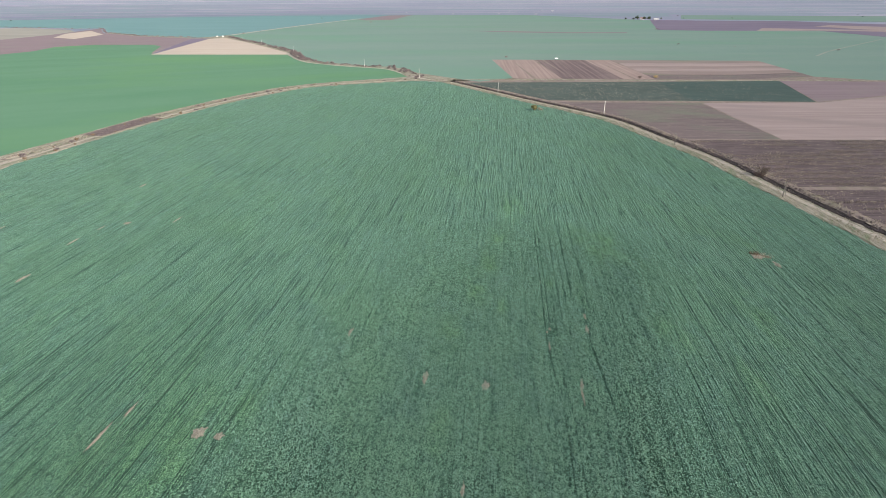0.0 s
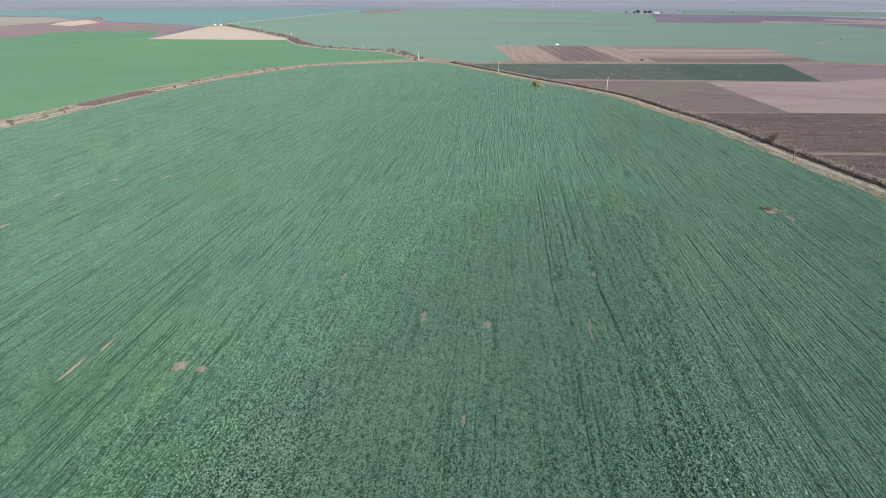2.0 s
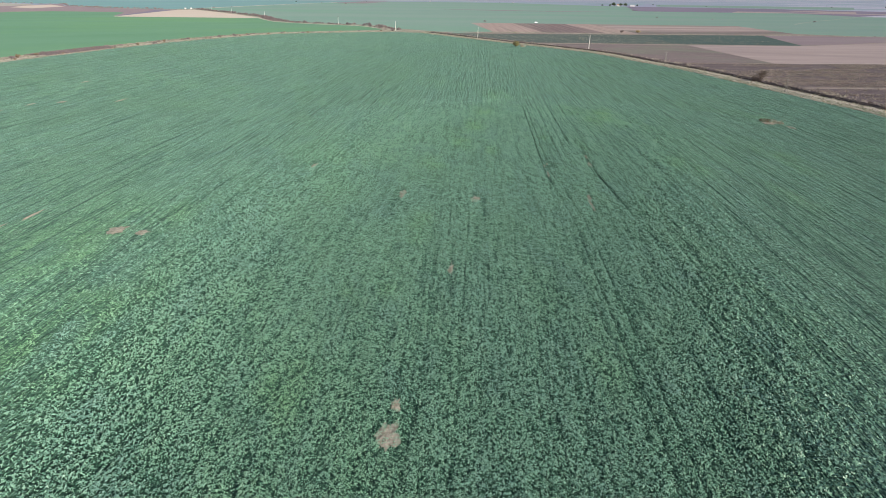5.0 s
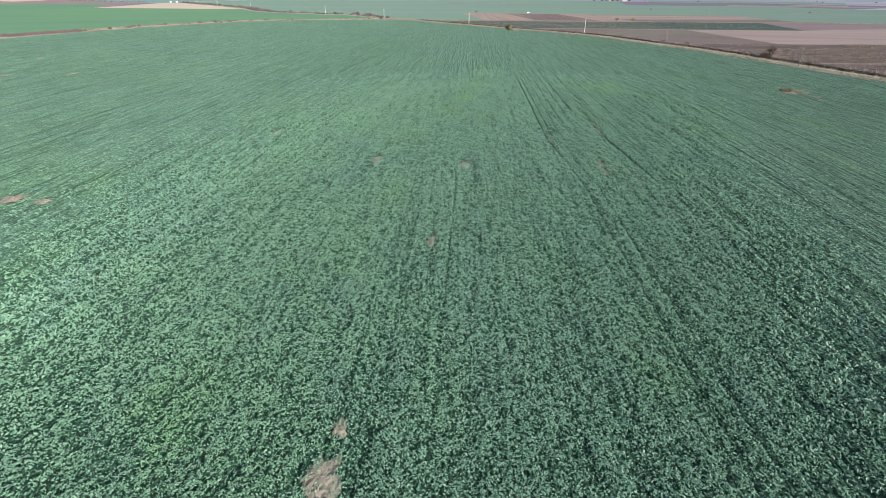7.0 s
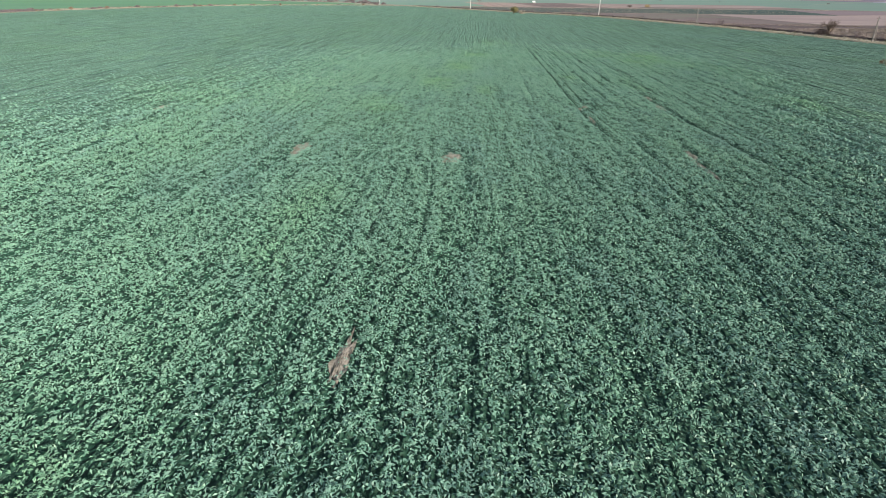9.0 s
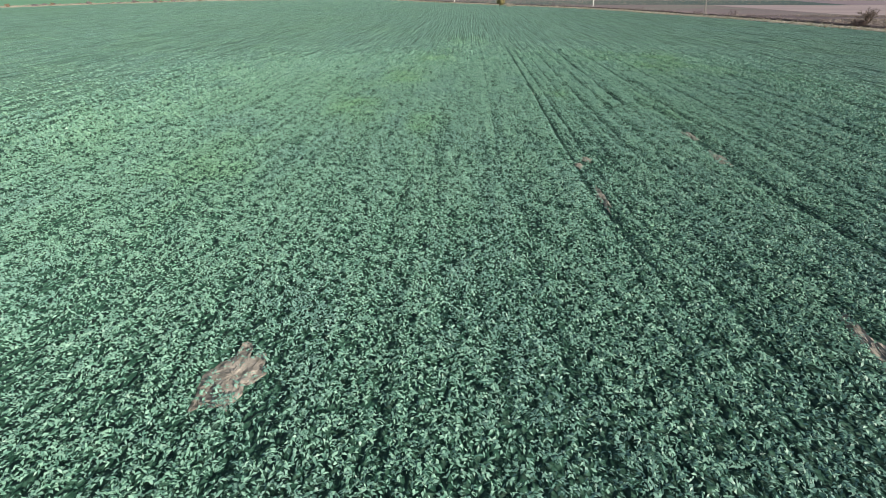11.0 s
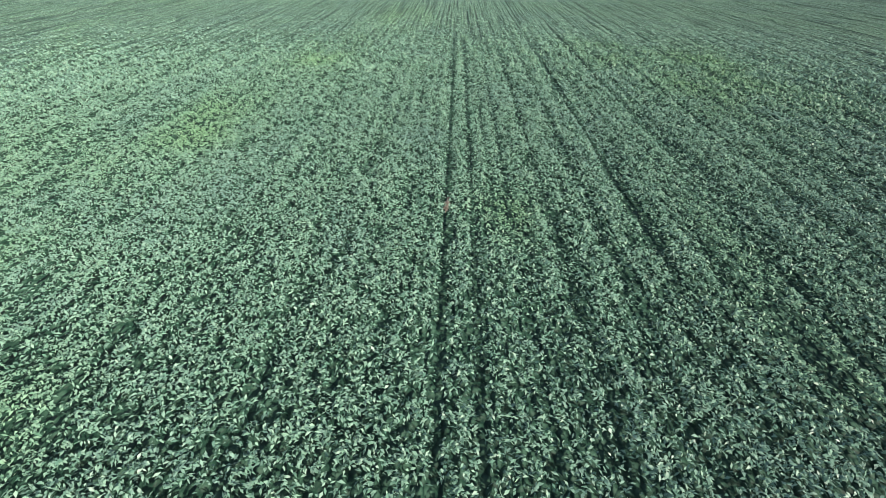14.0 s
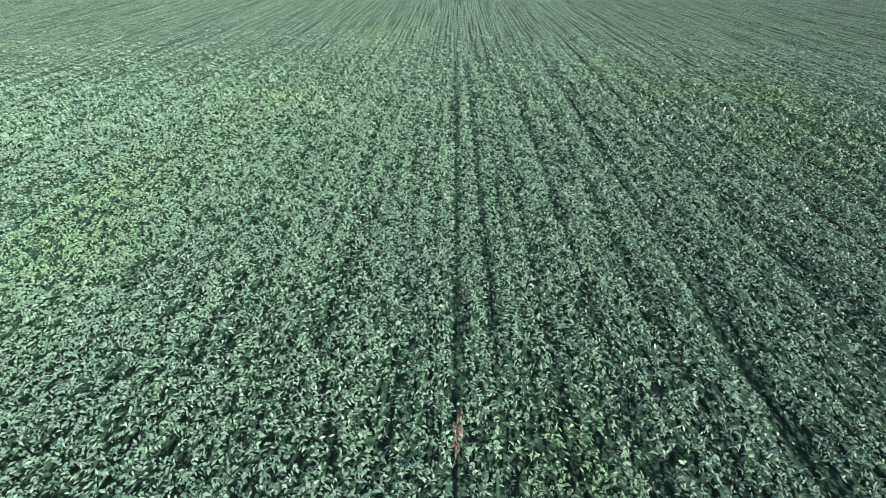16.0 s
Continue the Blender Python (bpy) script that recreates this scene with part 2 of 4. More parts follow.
def slab(name, pts, z, material, label, category="field", base=-0.02):
    """A parcel: a closed outline laid z above the land, with its own edge."""
    bm = bmesh.new()
    top = [bm.verts.new((x, y, z)) for x, y in pts]
    low = [bm.verts.new((x, y, base)) for x, y in pts]
    f = bm.faces.new(top)
    if f.normal_update() or f.normal.z < 0:
        f.normal_flip()
    for i in range(len(pts)):
        bm.faces.new((top[i], low[i], low[i - 1], top[i - 1]))
    bmesh.ops.triangulate(bm, faces=[f])
    return tagged(mesh_object(name, bm, material), label, category, kind="structure")


def smooth_line(pts, step=8.0):
    """A smooth line through the points, as an array of places and sideways directions."""
    p = np.array(pts, float)
    p = np.vstack([2 * p[0] - p[1], p, 2 * p[-1] - p[-2]])
    out = []
    for i in range(1, len(p) - 2):
        n = max(2, int(np.linalg.norm(p[i + 1] - p[i]) / step))
        for u in np.arange(n) / n:
            out.append(0.5 * (2 * p[i] + (p[i + 1] - p[i - 1]) * u + (2 * p[i - 1] - 5 * p[i] + 4 * p[i + 1] - p[i + 2]) * u * u
                              + (3 * p[i] - p[i - 1] - 3 * p[i + 1] + p[i + 2]) * u ** 3))
    out.append(p[-2])
    out = np.array(out)
    d = np.gradient(out, axis=0)
    d /= np.linalg.norm(d, axis=1)[:, None]
    return out, np.stack([d[:, 1], -d[:, 0]], 1)


def ribbon(name, line, profile, material, label, category, wobble=0.0, seed=1, step=8.0):
    """A long strip with the given cross-section: rows of (sideways to the right, height)."""
    pts, side = smooth_line(line, step)
    rng = np.random.default_rng(seed)
    bm = bmesh.new()
    rows = []
    for p, s in zip(pts, side):
        j = rng.normal(0, wobble, len(profile)) if wobble else np.zeros(len(profile))
        rows.append([bm.verts.new((p[0] + s[0] * (o + e), p[1] + s[1] * (o + e), z)) for (o, z), e in zip(profile, j)])
    for a, b in zip(rows, rows[1:]):
        for k in range(len(profile) - 1):
            bm.faces.new((a[k], a[k + 1], b[k + 1], b[k]))
    return tagged(mesh_object(name, bm, material), label, category, kind="structure")


def cloud_mesh(name, verts, faces_per, material, lush=None):
    """A mesh from an array of pieces; verts: (n, k, 3), faces_per: faces of one piece."""
    n, k, _ = verts.shape
    size = len(faces_per[0])
    idx = (np.arange(n)[:, None, None] * k + np.array(faces_per)[None]).reshape(-1)
    me = bpy.data.meshes.new(name)
    me.vertices.add(n * k)
    me.vertices.foreach_set("co", verts.astype(np.float32).reshape(-1))
    me.loops.add(len(idx))
    me.loops.foreach_set("vertex_index", idx.astype(np.int32))
    polys = len(idx) // size
    me.polygons.add(polys)
    me.polygons.foreach_set("loop_start", (np.arange(polys) * size).astype(np.int32))
    if lush is not None:
        me.attributes.new("lush", "FLOAT", "POINT").data.foreach_set("value", np.repeat(lush, k).astype(np.float32))
    me.materials.append(material)
    me.update(calc_edges=True)
    return me


def lattice_noise(x, y, seed):
    """Smooth noise between 0 and 1 over a plane."""
    xi, yi = np.floor(x).astype(np.int64), np.floor(y).astype(np.int64)
    fx, fy = x - xi, y - yi
    fx, fy = fx * fx * (3 - 2 * fx), fy * fy * (3 - 2 * fy)

    def h(a, b):
        k = (a * 374761393 + b * 668265263 + seed * 1442695041) & 0x7FFFFFFF
        k = ((k ^ (k >> 13)) * 1274126177) & 0x7FFFFFFF
        return ((k ^ (k >> 16)) & 0xFFFF) / 65535.0

    return (h(xi, yi) * (1 - fx) + h(xi + 1, yi) * fx) * (1 - fy) + (h(xi, yi + 1) * (1 - fx) + h(xi + 1, yi + 1) * fx) * fy


def inside(x, y, poly):
    c = np.zeros(x.shape, bool)
    for (x0, y0), (x1, y1) in zip(poly, poly[1:] + poly[:1]):
        c ^= ((y0 > y) != (y1 > y)) & (x < (x1 - x0) * (y - y0) / (y1 - y0 + 1e-12) + x0)
    return c


# ---- the land ----
def build_ground():
    """One round sheet out to the horizon, rising very gently far away."""
    bm = bmesh.new()
    radii = [0, 300, 800, 1600, 2600, 3300, 3850, 4100, 4350, 4650, 4900]
    rise = [0, 0, 0, 0, 0, 0, 0, 5, 22, 62, 125]
    n = 96
    rings = [[bm.verts.new((0, 0, 0))]]
    for r, z in zip(radii[1:], rise[1:]):
        rings.append([bm.verts.new((r * math.sin(k * math.tau / n), r * math.cos(k * math.tau / n), z)) for k in range(n)])
    for k in range(n):
        bm.faces.new((rings[0][0], rings[1][(k + 1) % n], rings[1][k]))
        for a, b in zip(rings[1:], rings[2:]):
            bm.faces.new((a[k], a[(k + 1) % n], b[(k + 1) % n], b[k]))
    n2 = Nodes("hazed_far_land", 0.95, 0.1)
    v = n2.add("ShaderNodeTexVoronoi", Scale=1.0)
    n2.join(n2.place((0.0012, 0.0032, 1), 8), v.inputs["Vector"])
    sep = n2.add("ShaderNodeSeparateColor")
    n2.join(v.outputs["Color"], sep.inputs[0])
    # aerial haze is tinted into these blue-violet base colours
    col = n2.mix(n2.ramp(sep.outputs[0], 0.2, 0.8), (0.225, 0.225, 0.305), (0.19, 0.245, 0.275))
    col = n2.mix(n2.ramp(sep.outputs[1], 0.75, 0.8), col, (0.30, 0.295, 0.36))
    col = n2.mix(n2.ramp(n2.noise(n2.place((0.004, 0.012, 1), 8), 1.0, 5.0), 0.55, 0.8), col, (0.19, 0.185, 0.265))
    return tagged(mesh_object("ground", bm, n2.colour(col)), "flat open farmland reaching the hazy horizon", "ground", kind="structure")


build_ground()

RIGHT = [(168, -350), (168, -60), (166, 60), (163, 130), (162, 185), (158, 219), (154, 256), (149, 310), (136, 367), (124, 418), (99, 465), (76, 502), (40, 566), (1, 635)]
LEFT = [(-256, -350), (-252, 120), (-246, 288), (-240, 320), (-233, 358), (-220, 423), (-199, 495), (-169, 559), (-143, 601), (-90, 630), (-29, 652)]
FIELD = RIGHT + LEFT[::-1]

CA, SA = math.cos(radians(ROW_TURN)), math.sin(radians(ROW_TURN))


def from_rows(u, v):
    """A place from metres across and along the drill rows, counted from a point on the wheel track."""
    return 28.1 + u * CA + v * SA, 128.0 - u * SA + v * CA


def track_bend(v):
    """How far the wheel tracks swing aside behind the middle of the field."""
    return np.clip((-5 - v) * 0.07, 0.0, 2.1)


# wheel tracks and missed drill rows: across, half width, depth, from, to
GROOVES = [(0.0, 0.25, 1.0, -26, 150), (0.0, 0.24, 0.7, -130, -14), (1.25, 0.24, 0.85, -20, 120), (1.9, 0.22, 0.65, -130, -10), (9.2, 0.32, 0.95, 15, 140), (11.6, 0.30, 0.9, -40, 24), (3.1, 0.2, 0.6, -20, 120),
           (2.2, 0.12, 0.45, 0, 110), (5.0, 0.2, 0.65, -10, 120), (7.1, 0.2, 0.6, 5, 110), (13.6, 0.24, 0.75, 5, 120), (18.0, 0.16, 0.6, 0, 120),
           (-9.8, 0.13, 0.35, -150, 10), (-11.7, 0.13, 0.3, -150, 0), (-14.4, 0.13, 0.3, -150, -20), (-18.9, 0.16, 0.55, -150, -15),
           (15.5, 0.14, 0.5, -80, 20), (21.0, 0.15, 0.5, -120, 80), (-25.0, 0.14, 0.4, -140, 60), (-5.5, 0.14, 0.4, -120, 110)]

# thin and bare spots in the crop: place, half length along the rows, half width
BARE = [(-52.4, 90.0, 1.9, 1.6), (-47.6, 89.0, 1.2, 1.1), (9.9, 105.5, 2.0, 1.2), (-4.7, 108.8, 3.0, 0.8), (112.0, 177.0, 2.8, 2.0), (115.2, 170.0, 2.6, 1.0),
        (-73.0, 89.0, 5.0, 0.45), (-70.6, 97.0, 3.0, 0.35), (-26.0, 129.0, 2.6, 0.6), (-140.0, 162.0, 3.4, 0.8), (-131.0, 211.0, 1.6, 1.4), (33.0, 106.0, 2.4, 0.45), (-142.0, 192.0, 3.6, 0.5),
        (-139.0, 206.0, 2.6, 0.4), (-4.3, 41.4, 2.3, 1.2), (-3.6, 45.4, 1.3, 0.5), (3.4, 75.0, 2.0, 0.45), (29.5, 130.2, 0.8, 0.4), (28.5, 128.7, 0.8, 0.35), (40.9, 137.0, 1.6, 0.5), (39.8, 130.0, 2.4, 0.55),
        (28.0, 122.0, 2.5, 0.35), (32.2, 102.0, 4.5, 0.35), (31.3, 158.0, 1.0, 0.2), (-180.0, 205.0, 4.0, 0.6), (-150.0, 262.0, 3.0, 0.8), (-112.0, 215.0, 4.5, 0.5)]


# sparse stretches where stems and soil show between the plants
SPARSE = [(30.6, 132.0, 8.0, 0.9), (33.1, 146.5, 2.6, 0.7), (40.2, 132.0, 7.0, 0.8), (42.2, 148.0, 6.0, 0.6), (36.5, 162.0, 4.0, 0.5), (28.6, 126.0, 4.0, 0.6), (-6.0, 104.0, 9.0, 1.0), (11.0, 99.0, 8.0, 0.7)]


def thin_at(x, y, u, v):
    """0 where the crop stands full, up to 1 where the soil shows."""
    t = np.zeros(x.shape)
    ub = u - track_bend(v)
    for u0, w, deep, v0, v1 in GROOVES:
        fade = np.clip((v - v0) / 12, 0, 1) * np.clip((v1 - v) / 12, 0, 1)
        ragged = 0.35 + 1.3 * lattice_noise(v * 0.6, v * 0 + u0, 5)
        t = np.maximum(t, deep * fade * np.exp(-((ub - u0) / (w * ragged)) ** 2))
    for x0, y0, long, wide in BARE:
        du, dv = (x - x0) * CA - (y - y0) * SA, (x - x0) * SA + (y - y0) * CA
        r = (du / wide) ** 2 + (dv / long) ** 2
        t = np.maximum(t, np.exp(-(0.8 * r) ** 1.3) * np.clip(0.15 + 1.1 * lattice_noise(x * 1.7, y * 1.7, 9), 0, 0.9))
    for x0, y0, long, wide in SPARSE:
        du, dv = (x - x0) * CA - (y - y0) * SA, (x - x0) * SA + (y - y0) * CA
        t = np.maximum(t, np.exp(-((du / wide) ** 2 + (dv / long) ** 2)) * np.clip(1.5 * lattice_noise(x * 1.3, y * 0.9, 17) - 0.2, 0, 0.85))
    return np.clip(t, 0, 1)


# stretches of lighter, yellower green: place, half length along the rows, half width
LUSH = [(-58, 85, 24, 13), (-45, 58, 20, 12), (-74, 76, 16, 10), (-45, 99, 9, 4), (112, 189, 10, 7), (91, 136, 16, 6), (75, 106, 10, 3), (20, 52, 6, 2), (-9, 66, 9, 3),
        (-15, 48, 8, 4), (-6, 70, 7, 3), (-1, 90, 7, 2.5), (63, 126, 12, 5), (2, 127, 10, 4), (11, 154, 12, 4), (16, 172, 10, 3.5), (21, 196, 12, 4), (30, 228, 15, 5),
        (42.4, 145, 9, 1.3), (56, 178, 10, 4), (61, 190, 14, 5), (53, 199, 10, 4), (17, 140, 7, 2), (34, 157, 3, 1.5)]


def lush_at(x, y):
    t = np.zeros(x.shape)
    for x0, y0, long, wide in LUSH:
        du, dv = (x - x0) * CA - (y - y0) * SA, (x - x0) * SA + (y - y0) * CA
        t = np.maximum(t, np.exp(-((du / wide) ** 2 + (dv / long) ** 2)))
    return 0.75 * t * np.clip(0.1 + 1.1 * lattice_noise(x * 0.35, y * 0.25, 51), 0, 1)


def ridge(u, v):
    """The stand's height along its drill rows, 0 (a gap between rows) to 1."""
    u = u + 0.9 * (lattice_noise(u * 0.21, v * 0.06, 14) - 0.5)
    h = 0.65 * lattice_noise(u * 1.9, v * 0.16, 3) + 0.35 * lattice_noise(u * 0.7 + 7, v * 0.045, 4)
    return np.clip((h - 0.15) / 0.5, 0, 1)


# places over which the flight goes low: x, y, height
LOW = [(-0.5, 2, 42), (0, 8, 30), (1, 14.6, 27), (3.7, 35, 20), (6.5, 56, 14.2), (9, 68, 12.2), (14, 85, 12), (20, 101, 12.2), (27, 118, 12.2), (28.5, 133, 12), (30, 148, 12.3)]


def blade_size(x, y):
    """Blade length for a place in the field: true leaves in the stretch flown over low, whole clumps further off."""
    d = np.full(x.shape, 1e9)
    for (a0, b0, h0), (a1, b1, h1) in zip(LOW, LOW[1:]):
        for f in (0.0, 0.5):
            a, b, h = a0 + (a1 - a0) * f, b0 + (b1 - b0) * f, h0 + (h1 - h0) * f
            ahead = y - b
            q = np.sqrt((x - a) ** 2 + ahead ** 2 + h * h)
            q = q + 2.2 * np.maximum(0, 0.5 * h - ahead) + 1.6 * np.maximum(0, np.abs(x - a) - 0.9 * np.maximum(ahead, 0) - 6)
            d = np.minimum(d, q)
    return np.where(d < 1e8, np.clip(0.0045 * d, 0.15, 1.3), 0)


def closed_at(x, y):
    """How far the crop is drawn as a closed cover instead of single plants, 0 to 1."""
    s = blade_size(x, y)
    f = np.clip((np.where(s > 0, s, 9.0) - 0.20) / 0.17, 0, 1)
    return f * f * (3 - 2 * f)


def build_canopy():
    """The crop as a closed sheet of low ridges along the drill rows, cut to the field's outline."""
    us, vs = np.arange(-330, 300, 0.45), np.arange(-160, 540, 6.5)
    U, V = np.meshgrid(us, vs, indexing="ij")
    X, Y = from_rows(U, V)
    keep = inside(X, Y, FIELD) & (Y > -40)
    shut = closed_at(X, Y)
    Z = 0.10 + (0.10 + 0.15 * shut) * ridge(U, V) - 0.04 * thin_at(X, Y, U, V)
    Z = np.where(keep, Z, -0.12)
    co = np.stack([X, Y, Z], -1)
    full = keep[:-1, :-1] | keep[1:, :-1] | keep[:-1, 1:] | keep[1:, 1:]
    ids = np.arange(U.size).reshape(U.shape)
    quads = np.stack([ids[:-1, :-1], ids[1:, :-1], ids[1:, 1:], ids[:-1, 1:]], -1)[full]
    used, inv = np.unique(quads, return_inverse=True)
    me = bpy.data.meshes.new("rapeseed_stems")
    me.vertices.add(len(used))
    me.vertices.foreach_set("co", co.reshape(-1, 3)[used].astype(np.float32).reshape(-1))
    me.loops.add(quads.size)
    me.loops.foreach_set("vertex_index", inv.reshape(-1).astype(np.int32))
    me.polygons.add(len(quads))
    me.polygons.foreach_set("loop_start", (np.arange(len(quads)) * 4).astype(np.int32))
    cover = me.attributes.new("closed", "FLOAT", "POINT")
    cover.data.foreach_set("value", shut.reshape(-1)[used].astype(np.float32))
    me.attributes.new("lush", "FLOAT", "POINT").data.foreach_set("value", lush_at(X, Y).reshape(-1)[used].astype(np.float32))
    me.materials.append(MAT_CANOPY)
    me.update(calc_edges=True)
    me.polygons.foreach_set("use_smooth", np.ones(len(quads), bool))
    return tagged(new("rapeseed_stems", me), "stems and soil in ridges under the rapeseed, their shade painted in", "crop", kind="stuff")


slab("rapeseed_field", FIELD, 0.05, MAT_SOIL, "large field of dense winter rapeseed", "field")
build_canopy()


def rape_plants():
    """All leaves of the crop, as bent blades with drooping tips, thinned between rows, along tracks and on bare spots."""
    rng = np.random.default_rng(77)
    cell = 4.0
    U, V = np.meshgrid(np.arange(-330, 260, cell), np.arange(-150, 560, cell), indexing="ij")
    U, V = U.ravel(), V.ravel()
    X, Y = from_rows(U + cell / 2, V + cell / 2)
    s = blade_size(X, Y)
    ok = (s > 0) & (s < 0.42) & inside(X, Y, FIELD)
    U, V, s = U[ok], V[ok], s[ok]
    count = rng.poisson(4.2 * cell * cell / s ** 2 * np.clip((0.42 - s) / 0.2, 0, 1))
    u = np.repeat(U, count) + rng.uniform(0, cell, count.sum())
    v = np.repeat(V, count) + rng.uniform(0, cell, count.sum())
    x, y = from_rows(u, v)
    s = blade_size(x, y)
    s = np.where(s > 0, s, 0.2)
    thin = thin_at(x, y, u, v)
    stand = ridge(u, v)
    shut = closed_at(x, y)
    clump = lattice_noise(x * 4.0, y * 4.0, 21)
    tuft = lattice_noise(u * 1.5 + 40, v * 1.0, 33)
    n = len(x)
    chance = np.clip(2.1 * clump - 0.2, 0.12, 1.4) * (0.55 + 0.75 * tuft) * (0.5 + 0.55 * stand) * (1 - 0.5 * shut)
    keep = (rng.uniform(0, 1, n) > thin) & (rng.uniform(0, 1, n) < chance) & inside(x, y, FIELD)
    u, v, x, y, s, stand, clump, thin, shut = (a[keep] for a in (u, v, x, y, s, stand, clump, thin, shut))
    n = len(x)
    tall = (0.5 * s + 0.18) * (1 - 0.75 * shut)
    z = 0.12 + (0.20 + 0.2 * shut) * stand * (1 - thin) + tall * (0.9 * clump + 0.4 * tuft[keep] + rng.uniform(-0.25, 0.45, n)) * (1 - 0.5 * thin)
    length = s * rng.uniform(0.75, 1.6, n)
    width = length * rng.uniform(0.13, 0.24, n)
    a, tilt, roll = rng.uniform(0, math.tau, n), rng.uniform(0.0, 1.1, n) * (1 - 0.6 * shut), rng.normal(0, 0.5, n) * (1 - 0.6 * shut)
    droop = rng.uniform(0.15, 0.85, n) * (1 - 0.6 * shut)
    d = np.stack([np.cos(a), np.sin(a), np.zeros(n)], 1)
    side = np.stack([-np.sin(a), np.cos(a), np.zeros(n)], 1)
    up = np.array([0, 0, 1.0])
    ahead = d * np.cos(tilt)[:, None] + up * np.sin(tilt)[:, None]
    side = side * np.cos(roll)[:, None] + np.cross(ahead, side) * np.sin(roll)[:, None]
    c = np.stack([x, y, z], 1)
    L, Wd = length[:, None], width[:, None]
    mid = c + ahead * L * 0.06
    verts = np.stack([c - ahead * L * 0.45, mid + side * Wd, c + (ahead - up * droop[:, None]) * L * 0.55, mid - side * Wd], 1)
    far_verts = np.stack([c - ahead * L * 0.5, c + ahead * L * 0.4 + side * Wd * 1.2, c + ahead * L * 0.5 - side * Wd * 1.2], 1)
    near, far = np.flatnonzero(s < 0.22), np.flatnonzero(s >= 0.22)
    near, far = near[np.argsort(v[near])], far[np.argsort(v[far])]
    lush = lush_at(x, y)
    chunks = [(verts[i], [(0, 1, 3), (1, 2, 3)], lush[i]) for i in np.array_split(near, 5)] + [(far_verts[i], [(0, 1, 2)], lush[i]) for i in np.array_split(far, 4)]
    for piece, faces, green in chunks:
        me = cloud_mesh("rapeseed_plants", piece, faces, MAT_LEAF, green)
        tagged(new("rapeseed_plants", me), "dense waxy blue-green leaves of winter rapeseed plants", "crop", kind="stuff")


rape_plants()


def soil_spot(x0, y0, long, wide):
    """A ragged patch of bare, cloddy soil where the crop has failed."""
    rng = random.Random(int(x0 * 10 + y0))
    shut = float(closed_at(np.array([x0]), np.array([y0]))[0])
    bm = bmesh.new()
    n, rings = 30, 7
    mid = bm.verts.new((0, 0, 0.2))
    last = None
    for r in range(1, rings + 1):
        ring = []
        for k in range(n):
            a = (k + 0.5 * (r % 2)) * math.tau / n
            ragged = 1 + 0.75 * noise.noise((x0 + math.cos(a) * 1.9, y0 + math.sin(a) * 1.9, 3)) + 0.35 * noise.noise((x0 + math.cos(a) * 5, y0 + math.sin(a) * 5, 8))
            f = r / rings * (1 + (ragged - 1) * r / rings) * 0.85 * (1 + rng.uniform(-0.07, 0.07))
            du, dv = wide * f * math.cos(a), long * f * math.sin(a)
            clod = 0.09 * noise.noise((du * 3 + x0, dv * 3 + y0, 1)) + rng.uniform(-0.02, 0.02)
            ring.append(bm.verts.new((du * CA + dv * SA, -du * SA + dv * CA, 0.2 - 0.12 * (r / rings) ** 3 + clod)))
        for k in range(n):
            if last:
                bm.faces.new((last[k], ring[k], ring[(k + 1) % n], last[(k + 1) % n]))
            else:
                bm.faces.new((mid, ring[k], ring[(k + 1) % n]))
        last = ring
    ob = mesh_object("bare_patch", bm, MAT_SOIL)
    ob.location = (x0, y0, 0.07 + 0.24 * shut)
    return tagged(ob, "bare patch of pinkish-brown cloddy soil in the crop", "soil", "bare patches", kind="structure")


for spot in BARE:
    soil_spot(*spot)

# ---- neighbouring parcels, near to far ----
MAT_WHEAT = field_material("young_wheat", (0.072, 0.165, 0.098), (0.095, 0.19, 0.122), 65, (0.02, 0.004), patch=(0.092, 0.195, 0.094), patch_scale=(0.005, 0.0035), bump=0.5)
# distant wheat: haze is put into its paler, bluer greens
MAT_WHEAT_HAZED = field_material("hazed_wheat", (0.118, 0.190, 0.164), (0.148, 0.208, 0.182), 85, (0.008, 0.0015), patch=(0.108, 0.205, 0.152), patch_scale=(0.0035, 0.0012))
# far crop colour, with bluish haze mixed in
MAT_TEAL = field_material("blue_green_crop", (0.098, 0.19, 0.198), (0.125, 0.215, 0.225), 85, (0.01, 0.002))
# browns of the tilled and weedy soils lean mauve: slight haze painted in
MAT_TAN = field_material("pale_tilled_soil", (0.215, 0.168, 0.165), (0.30, 0.243, 0.236), 88, (0.2, 0.006), bump=0.5, patch=(0.205, 0.165, 0.165), patch_scale=(0.03, 0.006))
MAT_CREAM = field_material("cream_stubble", (0.33, 0.28, 0.24), (0.40, 0.345, 0.30), 88, (0.12, 0.004), bump=0.4)
MAT_MAUVE = field_material("mauve_tilled_soil", (0.145, 0.11, 0.125), (0.205, 0.16, 0.176), 88, (0.25, 0.006), bump=0.5, patch=(0.175, 0.15, 0.15), patch_scale=(0.025, 0.008))
MAT_WEEDY = field_material("weedy_brown_soil", (0.060, 0.046, 0.050), (0.136, 0.105, 0.107), 88, (0.5, 0.05), (0.4, 0.6), specks=(0.24, 0.205, 0.16), amount=0.36, bump=0.8)
MAT_BROWN = field_material("brown_stubble", (0.100, 0.079, 0.081), (0.168, 0.134, 0.135), 88, (0.8, 0.03), (0.42, 0.58), specks=(0.20, 0.165, 0.14), amount=0.35, bump=0.8, patch=(0.125, 0.135, 0.105), patch_scale=(0.03, 0.012))
